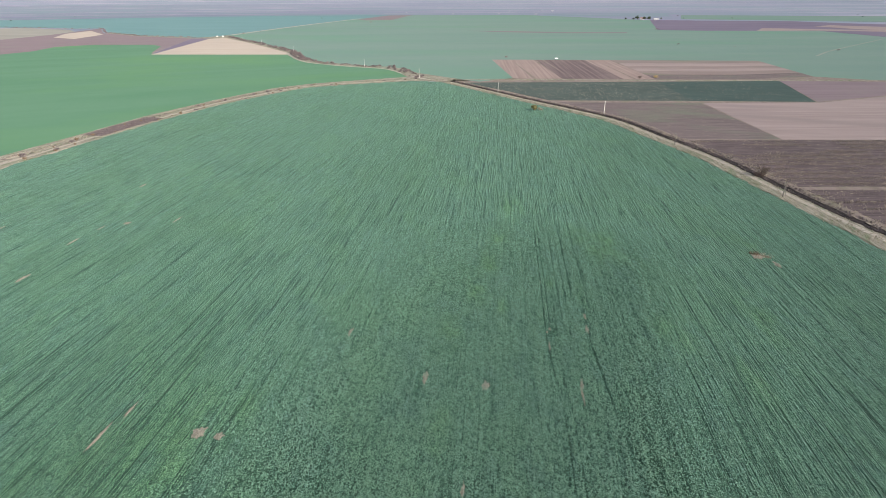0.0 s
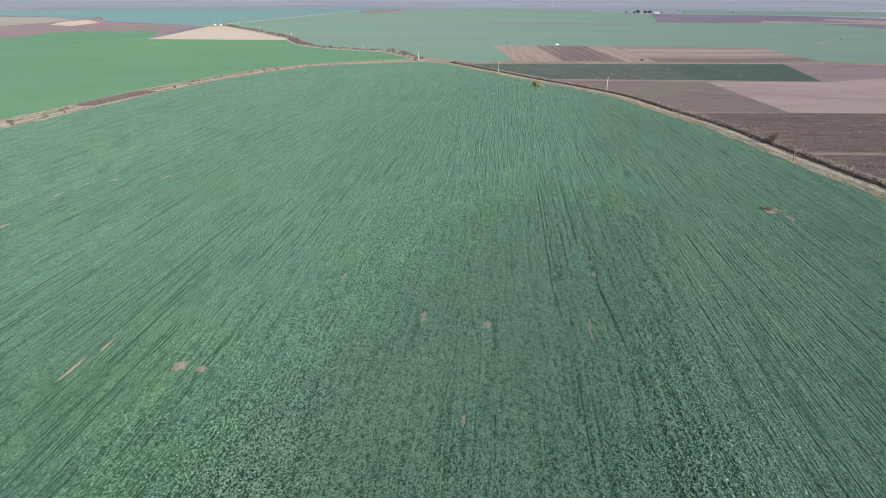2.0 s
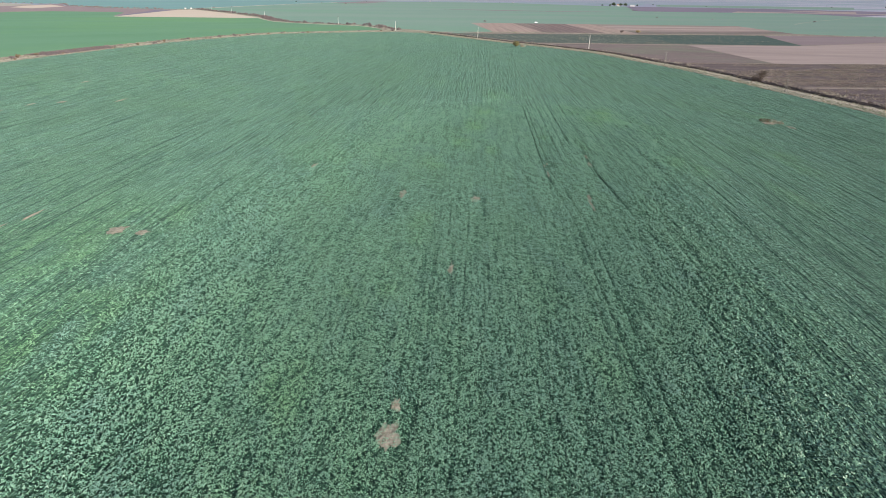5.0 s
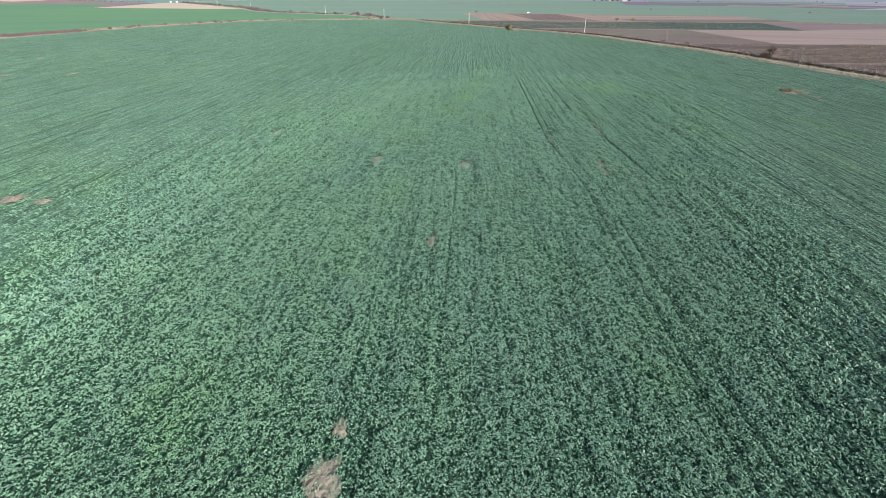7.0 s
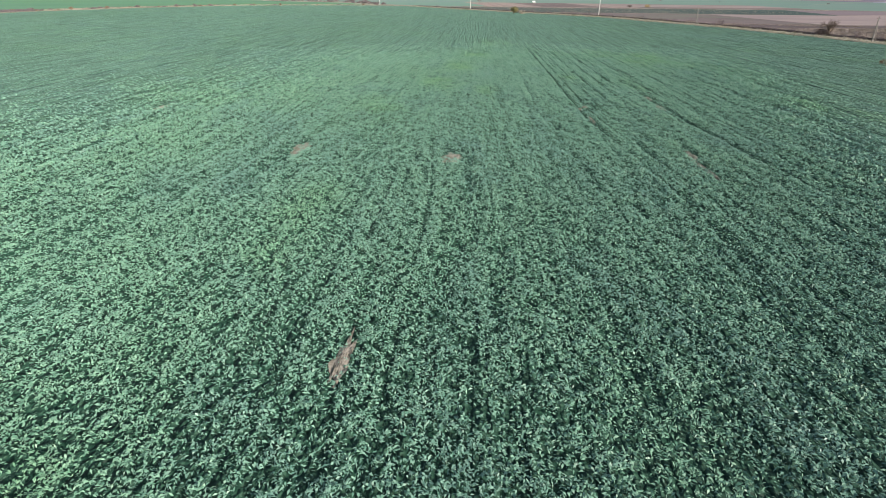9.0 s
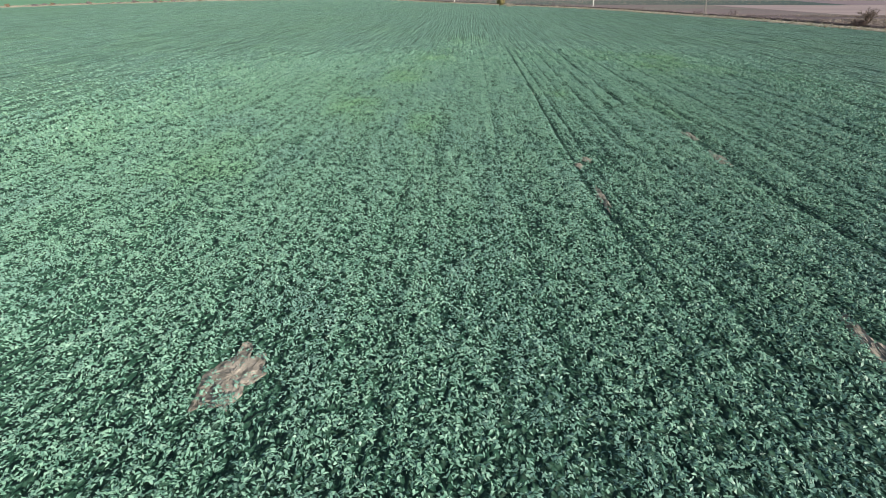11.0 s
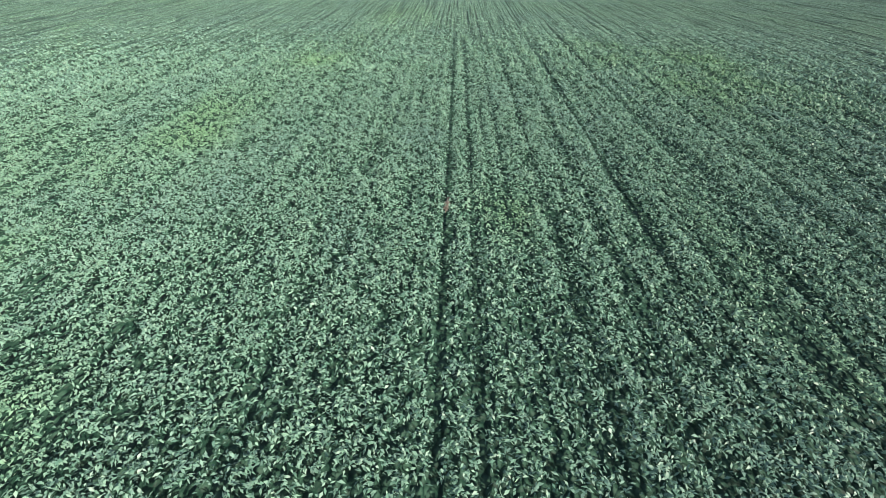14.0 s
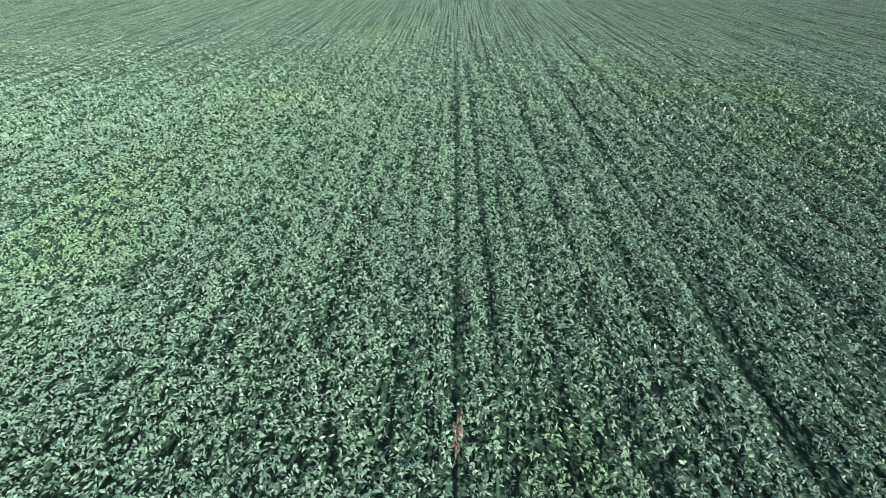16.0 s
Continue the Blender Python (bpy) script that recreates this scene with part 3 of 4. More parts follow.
MAT_CABBAGE = field_material("dark_vegetables", (0.04, 0.056, 0.05), (0.078, 0.10, 0.09), 88, (0.4, 0.05), specks=(0.25, 0.24, 0.22), amount=0.36, bump=0.8)
MAT_CABBAGE2 = field_material("darker_vegetables", (0.033, 0.055, 0.05), (0.06, 0.09, 0.083), 88, (0.4, 0.03), specks=(0.16, 0.17, 0.155), amount=0.3, bump=0.8)
MAT_FALLOW = field_material("grey_fallow", (0.20, 0.195, 0.175), (0.26, 0.25, 0.225), 88, (0.02, 0.004))
# ploughed brown turned purple by the haze in its colour
MAT_PURPLE = field_material("hazed_ploughed_soil", (0.115, 0.096, 0.140), (0.155, 0.13, 0.18), 88, (0.01, 0.002))

slab("rough_land", [(0, 660), (95, 670), (90, 905), (480, 880), (470, 690), (760, 640), (900, 540), (900, -350), (160, -350), (155, 200), (150, 310), (120, 420), (60, 530), (0, 640)], 0.06, MAT_ROUGH, "rough grassy land between small plots", "land")
slab("rough_land", LEFT[2:] + [(0, 640), (95, 670), (90, 900), (-100, 1000), (-560, 1590), (-979, 1720), (-1100, 1450), (-900, 980), (-900, 100), (-246, 100)], 0.06, MAT_VERGE, "rough grassy land between the fields and the stream", "land")
slab("wheat_field", [(-33, 690), (-94, 660), (-149, 628), (-180, 596), (-212, 525), (-240, 444), (-254, 371), (-270, 300), (-276, -350), (-900, -350), (-900, 950), (-775, 1012), (-763, 1079), (-790, 1184), (-748, 1241), (-614, 1234), (-574, 1190), (-514, 1022), (-505, 1003),
                     (-254, 991), (-212, 880), (-152, 822), (-110, 797), (-64, 767), (-38, 715)], 0.12, MAT_WHEAT, "field of bright green young wheat", "field")
slab("tilled_field", [(-505, 1003), (-570, 1433), (-538, 1452), (-429, 1288), (-254, 991)], 0.14, MAT_CREAM, "pale tan tilled triangular field", "field")
slab("ploughed_field", [(-775, 1012), (-1077, 1423), (-1087, 1624), (-1127, 1799), (-1160, 2000), (-994, 1720), (-804, 1545), (-619, 1443), (-517, 1026), (-577, 1192), (-614, 1236), (-748, 1243), (-790, 1186), (-763, 1081)], 0.13, MAT_MAUVE, "brown ploughed field beside the wheat", "field")
slab("tilled_field", [(-999, 1503), (-1080, 1680), (-1106, 1850), (-945, 1635), (-910, 1445)], 0.19, MAT_CREAM, "pale tilled strip beyond the ploughed field", "field")
slab("ploughed_field", [(-514, 1024), (-617, 1440), (-572, 1440), (-507, 1020)], 0.17, MAT_PURPLE, "purplish ploughed wedge beside a pale field", "field")
slab("fallow_field", [(-1077, 1423), (-1500, 1380), (-1900, 1900), (-1536, 2046), (-1463, 2072), (-1221, 1928), (-1127, 1799), (-1087, 1624)], 0.12, MAT_FALLOW, "grey-green fallow field", "field")
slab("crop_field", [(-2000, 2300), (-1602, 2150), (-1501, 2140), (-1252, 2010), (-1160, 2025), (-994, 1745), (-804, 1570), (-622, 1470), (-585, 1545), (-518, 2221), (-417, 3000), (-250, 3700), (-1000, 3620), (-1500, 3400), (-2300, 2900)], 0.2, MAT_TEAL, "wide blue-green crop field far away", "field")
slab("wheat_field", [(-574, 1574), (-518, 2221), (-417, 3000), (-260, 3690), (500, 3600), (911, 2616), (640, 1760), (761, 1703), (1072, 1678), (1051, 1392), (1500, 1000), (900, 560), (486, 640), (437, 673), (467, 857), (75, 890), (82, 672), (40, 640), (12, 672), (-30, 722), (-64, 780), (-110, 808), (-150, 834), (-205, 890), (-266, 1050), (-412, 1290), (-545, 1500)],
     0.11, MAT_WHEAT_HAZED, "broad green wheat field beyond the tree-lined ditch, paled by painted haze", "field")
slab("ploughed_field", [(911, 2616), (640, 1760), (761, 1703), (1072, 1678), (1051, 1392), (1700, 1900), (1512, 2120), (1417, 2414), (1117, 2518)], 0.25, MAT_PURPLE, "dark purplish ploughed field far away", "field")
slab("tilled_field", [(900, 1690), (1072, 1690), (1300, 1560), (1350, 1640), (1000, 1850)], 0.3, MAT_TAN, "pale strip of tilled soil far away", "field")
slab("wheat_field", [(1094, 2733), (1720, 2303), (2260, 3038), (1364, 3417)], 0.3, MAT_WHEAT_HAZED, "thin strip of green wheat on the far plain, paled by painted haze", "field")
slab("tilled_field", [(1222, 1949), (1245, 1656), (1416, 1889), (1328, 2027)], 0.45, MAT_TAN, "pinkish tilled strip beside a far ploughed field", "field")
slab("fallow_strip", [(71, 1760), (200, 1730), (340, 1660), (513, 1640), (500, 1605), (337, 1615), (180, 1670)], 0.2, MAT_MAUVE, "thin reddish fallow strip in the far wheat", "field")
slab("fallow_strip", [(-415, 2880), (-330, 3600), (-190, 3650), (-240, 2790), (-360, 2734)], 0.4, MAT_MAUVE, "reddish fallow strip far away", "field")

# strip plots on the other side of the ditch
near_edge, far_edge = [(80, 669), (231, 655), (352, 652), (437, 674)], [(75, 890), (230, 878), (360, 867), (467, 857)]


def along(line, f):
    p, _ = smooth_line(line, 4.0)
    return tuple(p[min(len(p) - 1, int(f * (len(p) - 1)))])


MAT_STRIP_A = field_material("pale_strip_soil", (0.19, 0.14, 0.13), (0.30, 0.235, 0.215), 3, (0.28, 0.004), bump=0.6)
MAT_STRIP_B = field_material("dark_strip_soil", (0.085, 0.062, 0.066), (0.20, 0.152, 0.15), 3, (0.3, 0.004), bump=0.8)
plot_tones = [MAT_STRIP_A, MAT_STRIP_A, MAT_STRIP_A, MAT_STRIP_B, MAT_STRIP_B, MAT_STRIP_B, MAT_STRIP_A, MAT_STRIP_A]
cuts = [0.0, 0.05, 0.08, 0.17, 0.2, 0.27, 0.36, 0.40, 0.46]
for k, tone in enumerate(plot_tones):
    a, b = cuts[k], cuts[k + 1] - 0.004
    shift = 0.0
    slab("garden_plot", [along(near_edge, a), along(near_edge, b), along(far_edge, b + shift), along(far_edge, a + shift)], 0.10 + 0.01 * (k % 3), tone,
         "narrow tilled plot with furrows beside a farm track", "plot")
MAT_CROSS = field_material("pinkish_strip_soil", (0.165, 0.128, 0.122), (0.245, 0.195, 0.185), 88, (0.12, 0.006), patch=(0.15, 0.145, 0.115), patch_scale=(0.03, 0.008), bump=0.5)
cross = [(0.0, 0.20, MAT_BROWN), (0.205, 0.36, MAT_CROSS), (0.365, 0.5, MAT_TAN), (0.505, 0.62, MAT_CROSS), (0.625, 0.8, MAT_TAN), (0.805, 1.0, MAT_CROSS)]
for k, (g0, g1, tone) in enumerate(cross):
    rows = []
    for f, g in ((0.465, g0), (0.75, g0), (1.0, g0), (1.0, g1), (0.75, g1), (0.465, g1)):
        a, b = along(near_edge, f), along(far_edge, f)
        rows.append((a[0] + (b[0] - a[0]) * g, a[1] + (b[1] - a[1]) * g))
    slab("garden_plot", rows, 0.11, tone, "long brown tilled strip beside narrow plots", "plot")
slab("vegetable_plot", [(16, 633), (240, 634), (225, 507), (97, 513), (60, 578)], 0.16, MAT_CABBAGE, "dark green vegetable plot with pale gaps", "plot")
slab("vegetable_plot", [(240, 634), (376, 636), (332, 499), (225, 507)], 0.17, MAT_CABBAGE2, "dark blue-green vegetable plot", "plot")
slab("stubble_plot", [(102, 503), (228, 495), (221, 357), (158, 359), (144, 424), (120, 474)], 0.10, MAT_BROWN, "grey-brown stubble plot", "plot")
slab("tilled_plot", [(230, 495), (333, 495), (500, 560), (480, 354), (288, 354), (222, 356)], 0.12, MAT_TAN, "pale pinkish tilled plot", "plot")
slab("tilled_plot", [(376, 635), (486, 625), (700, 560), (500, 565), (334, 499)], 0.14, MAT_MAUVE, "mauve-brown tilled plot", "plot")
WEEDY_A = [(160, 355), (480, 350), (480, 255), (174, 257), (166, 305)]
WEEDY_B = [(174, 252), (480, 249), (480, 60), (183, 60), (181, 200)]
slab("weedy_plot", WEEDY_A, 0.10, MAT_WEEDY, "dark brown weedy plot with dry tufts", "plot")
slab("weedy_plot", WEEDY_B, 0.10, MAT_WEEDY, "dark brown weedy plot behind the ditch", "plot")

# tracks, verges and the ditch along the field's edge
ribbon("verge", RIGHT, [(-2.2, 0.02), (-1.0, 0.42), (1.5, 0.36), (8.0, 0.30), (13.4, 0.28), (14.5, 0.02)], MAT_VERGE, "dry grass verge beside the rapeseed", "verge", 0.6, 2, 4.0)
ribbon("dirt_track", RIGHT, [(4.6, 0.28), (4.9, 0.38), (5.6, 0.36), (6.4, 0.38), (7.2, 0.36), (7.5, 0.28)], MAT_TRACK, "pale dirt farm track along the ditch", "track", 0.15, 3)
# the ribbon isn't sunk; its dark colour gives the ditch's shadow
ribbon("ditch", RIGHT, [(9.2, 0.25), (9.9, 0.7), (10.4, 0.4), (11.2, 0.3), (11.9, 0.5), (12.5, 0.8), (13.5, 0.2)], MAT_DITCH, "earthen drainage ditch with overgrown banks, its shade painted dark", "ditch", 0.35, 4, 3.0)
ribbon("verge", LEFT, [(-21.5, 0.02), (-19.0, 0.35), (-12.0, 0.38), (-6.0, 0.40), (0.5, 0.5), (1.8, 0.02)], MAT_VERGE, "dry grass strip between two fields", "verge", 0.9, 5, 4.0)
ribbon("dirt_track", LEFT, [(-8.0, 0.30), (-7.4, 0.45), (-6.0, 0.43), (-4.6, 0.45), (-4.0, 0.30)], MAT_TRACK, "pale dirt track on the grass strip", "track", 0.3, 6)
STREAM = [(-29, 676), (-64, 772), (-110, 802), (-150, 828), (-207, 884), (-262, 1020), (-270, 1048), (-416, 1287), (-547, 1498)]
ribbon("stream_bank", [(10, 650)] + STREAM, [(-9, 0.05), (-6, 0.5), (-2, 0.25), (2, 0.25), (5, 0.7), (8, 0.05)], MAT_VERGE, "overgrown bank of a winding stream", "bank", 0.6, 7)
ribbon("dirt_track", [(-15, 655), (-38, 690), (-74, 765), (-116, 793), (-156, 819), (-215, 879), (-274, 1015)], [(-2.5, 0.05), (-1.8, 0.3), (1.8, 0.3), (2.5, 0.05)], MAT_TRACK, "pale dirt track along a winding stream", "track", 0.3, 31)
ribbon("dirt_track", [(-574, 1574), (-518, 2221), (-417, 3000)], [(-9, 0.1), (-7, 0.4), (7, 0.4), (9, 0.1)], MAT_TRACK, "pale dirt track between far fields", "track", 0.5, 8)
ribbon("dirt_track", [(14, 655), (80, 660), (231, 645), (352, 642), (486, 633), (700, 590)], [(-2.4, 0.1), (-1.7, 0.3), (1.7, 0.3), (2.4, 0.1)], MAT_VERGE, "grassy dirt track beside the plots", "track", 0.3, 9)
ribbon("dirt_track", [(1000, 1330), (700, 1040), (600, 930)], [(-1.6, 0.1), (-1.1, 0.2), (1.1, 0.2), (1.6, 0.1)], MAT_FALLOW, "faint pale track across the wheat", "track", 0.3, 10)


def grass_tufts(name, line, lo, hi, count, height, seed, material, label, y0=-1e9, y1=1e9):
    """Tufts of dead grass scattered along a line, each a spray of blades."""
    pts, side = smooth_line(line, 2.0)
    ok = (pts[:, 1] > y0) & (pts[:, 1] < y1)
    pts, side = pts[ok], side[ok]
    rng = np.random.default_rng(seed)
    i = rng.integers(0, len(pts), count)
    off = rng.uniform(lo, hi, count)
    c = pts[i] + side[i] * off[:, None] + rng.normal(0, 1.0, (count, 2))
    c = np.repeat(c, 5, 0)
    n = len(c)
    a = rng.uniform(0, math.tau, n)
    h = height * np.repeat(rng.uniform(0.5, 1.5, count), 5) * rng.uniform(0.6, 1.2, n)
    w = h * 0.22
    lean = h * rng.uniform(0.3, 1.3, n)
    base = np.stack([c[:, 0], c[:, 1], np.full(n, 0.15)], 1)
    d = np.stack([np.cos(a), np.sin(a), np.zeros(n)], 1)
    s = np.stack([-np.sin(a), np.cos(a), np.zeros(n)], 1)
    tip = base + d * lean[:, None] + np.array([0, 0, 1.0]) * h[:, None]
    verts = np.stack([base - s * w[:, None], base + s * w[:, None], tip], 1)
    return tagged(new(name, cloud_mesh(name, verts, [(0, 1, 2)], material)), label, "grass", kind="stuff")


grass_tufts("dry_grass", RIGHT, -1.0, 9.0, 6000, 0.5, 11, MAT_GRASS, "pale dead grass along the ditch verge", 60)
MAT_SWARD = island_material("verge_sward", (0.07, 0.085, 0.04), (0.17, 0.19, 0.10))
grass_tufts("verge_grass", RIGHT, -1.5, 9.0, 5000, 0.35, 18, MAT_SWARD, "dull green grass tussocks on the ditch verge", 60)
grass_tufts("verge_grass", LEFT, -19.0, 1.0, 3000, 0.4, 19, MAT_SWARD, "dull green grass tussocks on the strip between fields", 100)
grass_tufts("dry_grass", RIGHT, 12.0, 20.0, 3500, 0.5, 12, MAT_GRASS, "tall dead grass behind the ditch", 60)
grass_tufts("dry_grass", LEFT, -19.0, 1.0, 4000, 0.6, 13, MAT_GRASS, "pale dead grass on the strip between fields", 100)
grass_tufts("dead_bramble", LEFT, -17.0, -3.0, 6500, 0.8, 15, MAT_BRAMBLE, "low purple-brown bramble on the grass strip", 372, 432)
grass_tufts("dead_bramble", LEFT, -18.0, -9.0, 900, 0.7, 16, MAT_HEDGE, "low brown bramble on the grass strip", 250, 600)
grass_tufts("dead_bramble", RIGHT, 12.0, 16.5, 2200, 0.75, 17, MAT_BRAMBLE, "brown bramble along the ditch", 130, 640)


def weeds_on(name, poly, count, height, seed, material, label):
    """Dry plants standing in loose rows over a plot."""
    rng = np.random.default_rng(seed)
    p = np.array(poly, float)
    x, y = rng.uniform(p[:, 0].min(), min(p[:, 0].max(), 330), count), rng.uniform(p[:, 1].min(), p[:, 1].max(), count)
    y = np.where(rng.uniform(0, 1, count) < 0.6, np.round(y / 9.0) * 9.0 + rng.normal(0, 0.7, count), y)
    ok = inside(x, y, poly) & (lattice_noise(x * 0.05, y * 0.12, seed) > rng.uniform(0.3, 0.65, count))
    c = np.repeat(np.stack([x[ok], y[ok]], 1), 4, 0)
    n = len(c)
    h = height * rng.uniform(0.5, 1.4, n)
    a = rng.uniform(0, math.tau, n)
    base = np.stack([c[:, 0], c[:, 1], np.full(n, 0.1)], 1)
    d = np.stack([np.cos(a), np.sin(a), np.zeros(n)], 1)
    s = np.stack([-np.sin(a), np.cos(a), np.zeros(n)], 1) * (h * 0.35)[:, None]
    tip = base + d * (h * 0.6)[:, None] + np.array([0, 0, 1.0]) * h[:, None]
    return tagged(new(name, cloud_mesh(name, np.stack([base - s, base + s, tip], 1), [(0, 1, 2)], material)), label, "weeds", kind="stuff")


MAT_STRAW = island_material("pale_straw", (0.15, 0.125, 0.11), (0.36, 0.31, 0.27))
weeds_on("dry_weeds", WEEDY_A, 22000, 0.42, 21, MAT_STRAW, "pale dry weeds standing in the brown plot")
weeds_on("dry_weeds", WEEDY_B, 24000, 0.42, 22, MAT_STRAW, "pale dry weeds in rows on the brown plot")
weeds_on("vegetable_leaves", [(25, 630), (370, 630), (330, 505), (104, 515), (65, 578)], 3000, 0.45, 23, MAT_STRAW, "pale leftover leaves on the vegetable plot")


# ---- shrubs and trees ----
def branch_into(bm, rng, at, way, length, r, depth, sides=3):
    end = at + way * length
    tube_into(bm, at, end, r, r * 0.6, sides)
    if depth == 0:
        return
    for _ in range(rng.choice((3, 3, 4))):
        f = rng.uniform(0.45, 1.0)
        turn = Vector((rng.gauss(0, 0.55), rng.gauss(0, 0.55), rng.gauss(0.15, 0.3)))
        branch_into(bm, rng, at + way * length * f, (way + turn).normalized(), length * rng.uniform(0.55, 0.8), r * 0.55, depth - 1, sides)


def leaf_cloud(name, rng, blobs, count, size, material):
    """A crown: many small leaves scattered in uneven clumps, with gaps."""
    g = np.random.default_rng(rng.randint(0, 10 ** 6))
    k = g.integers(0, len(blobs), count)
    b = np.array(blobs)[k]
    d = g.normal(0, 1, (count, 3))
    d /= np.linalg.norm(d, axis=1)[:, None]
    c = b[:, :3] + d * (b[:, 3] * g.uniform(0.45, 1.05, count))[:, None] * np.array([1, 1, 0.8])
    c[:, 2] = np.maximum(c[:, 2], 0.1)
    e1 = g.normal(0, 1, (count, 3))
    e1 /= np.linalg.norm(e1, axis=1)[:, None]
    e2 = np.cross(e1, d)
    s = size * g.uniform(0.6, 1.4, count)[:, None]
    verts = np.stack([c - e1 * s, c + e2 * s * 0.5, c + e1 * s, c - e2 * s * 0.5], 1)
    return cloud_mesh(name, verts, [(0, 1, 2), (0, 2, 3)], material)


def bare_shrub(seed, height, stems=5, depth=2):
    """A leafless shrub: several stems that fork into twigs."""
    rng = random.Random(seed)
    root = new("bare_shrub")
    for k in range(stems):
        bm = bmesh.new()
        a = k * math.tau / stems + rng.uniform(-0.4, 0.4)
        way = Vector((math.cos(a) * 0.45, math.sin(a) * 0.45, 1)).normalized()
        branch_into(bm, rng, Vector((math.cos(a) * 0.15, math.sin(a) * 0.15, 0)), way, height * rng.uniform(0.36, 0.5), height * 0.03, depth)
        part("stem", bm, MAT_BRAMBLE, root)
    return tagged(root, "leafless brown shrub on a ditch bank", "shrub", "shrubs along the ditch")


def leafy_tree(seed, height, spread, material, label, category="tree", leaves=900, size=0.22, group="", limbs=7):
    rng = random.Random(seed)
    root = new(category.replace(" ", "_"))
    bm = bmesh.new()
    tube_into(bm, (0, 0, 0), (0, 0, height * 0.35), height * 0.04, height * 0.028, 7)
    part("trunk", bm, MAT_BARK, root)
    blobs = []
    for k in range(limbs):
        a, r = rng.uniform(0, math.tau), spread * rng.uniform(0.15, 0.6)
        tip = (r * math.cos(a), r * math.sin(a), height * rng.uniform(0.4, 0.82))
        bm = bmesh.new()
        tube_into(bm, (0, 0, height * rng.uniform(0.12, 0.3)), tip, height * 0.018, height * 0.006, 5)
        part("limb", bm, MAT_BARK, root)
        blobs.append((*tip, spread * rng.uniform(0.28, 0.48)))
    crown = new("crown", leaf_cloud("crown", rng, blobs, leaves, size, material))
    crown.parent = root
    return tagged(root, label, category, group)


def bare_tree(seed, height):
    rng = random.Random(seed)
    root = new("bare_tree")
    bm = bmesh.new()
    tube_into(bm, (0, 0, 0), (0.1, 0, height * 0.2), height * 0.05, height * 0.04, 7)
    part("trunk", bm, MAT_BARK, root)
    for k in range(6):
        bm = bmesh.new()
        a = k * math.tau / 6 + rng.uniform(-0.3, 0.3)
        way = Vector((math.cos(a) * 0.6, math.sin(a) * 0.6, 1)).normalized()
        branch_into(bm, rng, Vector((0.05, 0, height * rng.uniform(0.1, 0.2))), way, height * rng.uniform(0.3, 0.4), height * 0.03, 4)
        part("limb", bm, MAT_BARK, root)
    return tagged(root, "leafless tree with spreading purple-brown branches", "tree")


def put(ob, x, y, z=0.1, turn=0.0, scale=1.0):
    ob.matrix_basis = pose(x, y, z, 0, 0, turn) @ Matrix.Diagonal((scale, scale, scale, 1))
    return ob


def spread_copies(models, places, seed):
    """Copies of the models at (x, y, scale); the models themselves take the first places."""
    rng = random.Random(seed)
    for k, (x, y, s) in enumerate(places):
        if k < len(models):
            put(models[k], x, y, 0.1, rng.uniform(0, 360), s)
        else:
            src = models[k % len(models)]
            ob = copy_thing(src, pose(x, y, 0.1, 0, 0, rng.uniform(0, 360)))
            ob.scale = (s, s, s * rng.uniform(0.8, 1.2))


rng = random.Random(5)
pts, side = smooth_line(RIGHT, 3.0)
spots = []
for p, s in zip(pts, side):
    if p[1] > 120 and rng.random() < (0.5 if p[1] < 420 else 0.6):
        o = rng.uniform(9.5, 14.0)
        spots.append((p[0] + s[0] * o, p[1] + s[1] * o, rng.uniform(0.45, 1.25)))
spread_copies([bare_shrub(1, 2.4), bare_shrub(2, 1.9, 6), bare_shrub(3, 2.8, 4)], spots, 6)

rust = [leafy_tree(31, 1.5, 1.9, MAT_RUST, "low russet-brown bush on the grass strip", "bush", 200, 0.26, "bushes on the grass strip", limbs=4),
        leafy_tree(32, 1.2, 2.2, MAT_BRAMBLE, "low dark purplish bramble on the grass strip", "bush", 220, 0.26, "bushes on the grass strip", limbs=4)]
pts, side = smooth_line(LEFT, 4.0)
spots = []
for p, s in zip(pts, side):
    thick = 0.9 if 400 < p[1] < 440 or 560 < p[1] < 585 else 0.5
    if p[1] > 250 and rng.random() < thick:
        o = rng.uniform(-13.0, -7.5) if rng.random() < 0.7 else rng.uniform(-2.5, 0.5)
        spots.append((p[0] + s[0] * o, p[1] + s[1] * o, rng.uniform(0.6, 1.4)))
spread_copies(rust, spots, 7)

scrub = [leafy_tree(41, 2.6, 3.6, MAT_BRAMBLE, "purple-brown leafless scrub beside the stream", "scrub", 240, 0.4, "scrub along the stream", limbs=4),
         leafy_tree(42, 1.8, 3.4, MAT_HEDGE, "pale brown scrub beside the stream", "scrub", 220, 0.4, "scrub along the stream", limbs=4)]
pts, side = smooth_line(STREAM, 5.0)
spots = []
for p, s in zip(pts, side):
    for _ in range(4 if 890 < p[1] < 1020 else 2):
        if rng.random() < (0.6 if p[1] < 850 else 0.85):
            o = rng.uniform(1.0, 8.0) * rng.choice((1, 1, -1))
            spots.append((p[0] + s[0] * o, p[1] + s[1] * o, rng.uniform(0.4, 1.3)))
spread_copies(scrub, spots, 8)

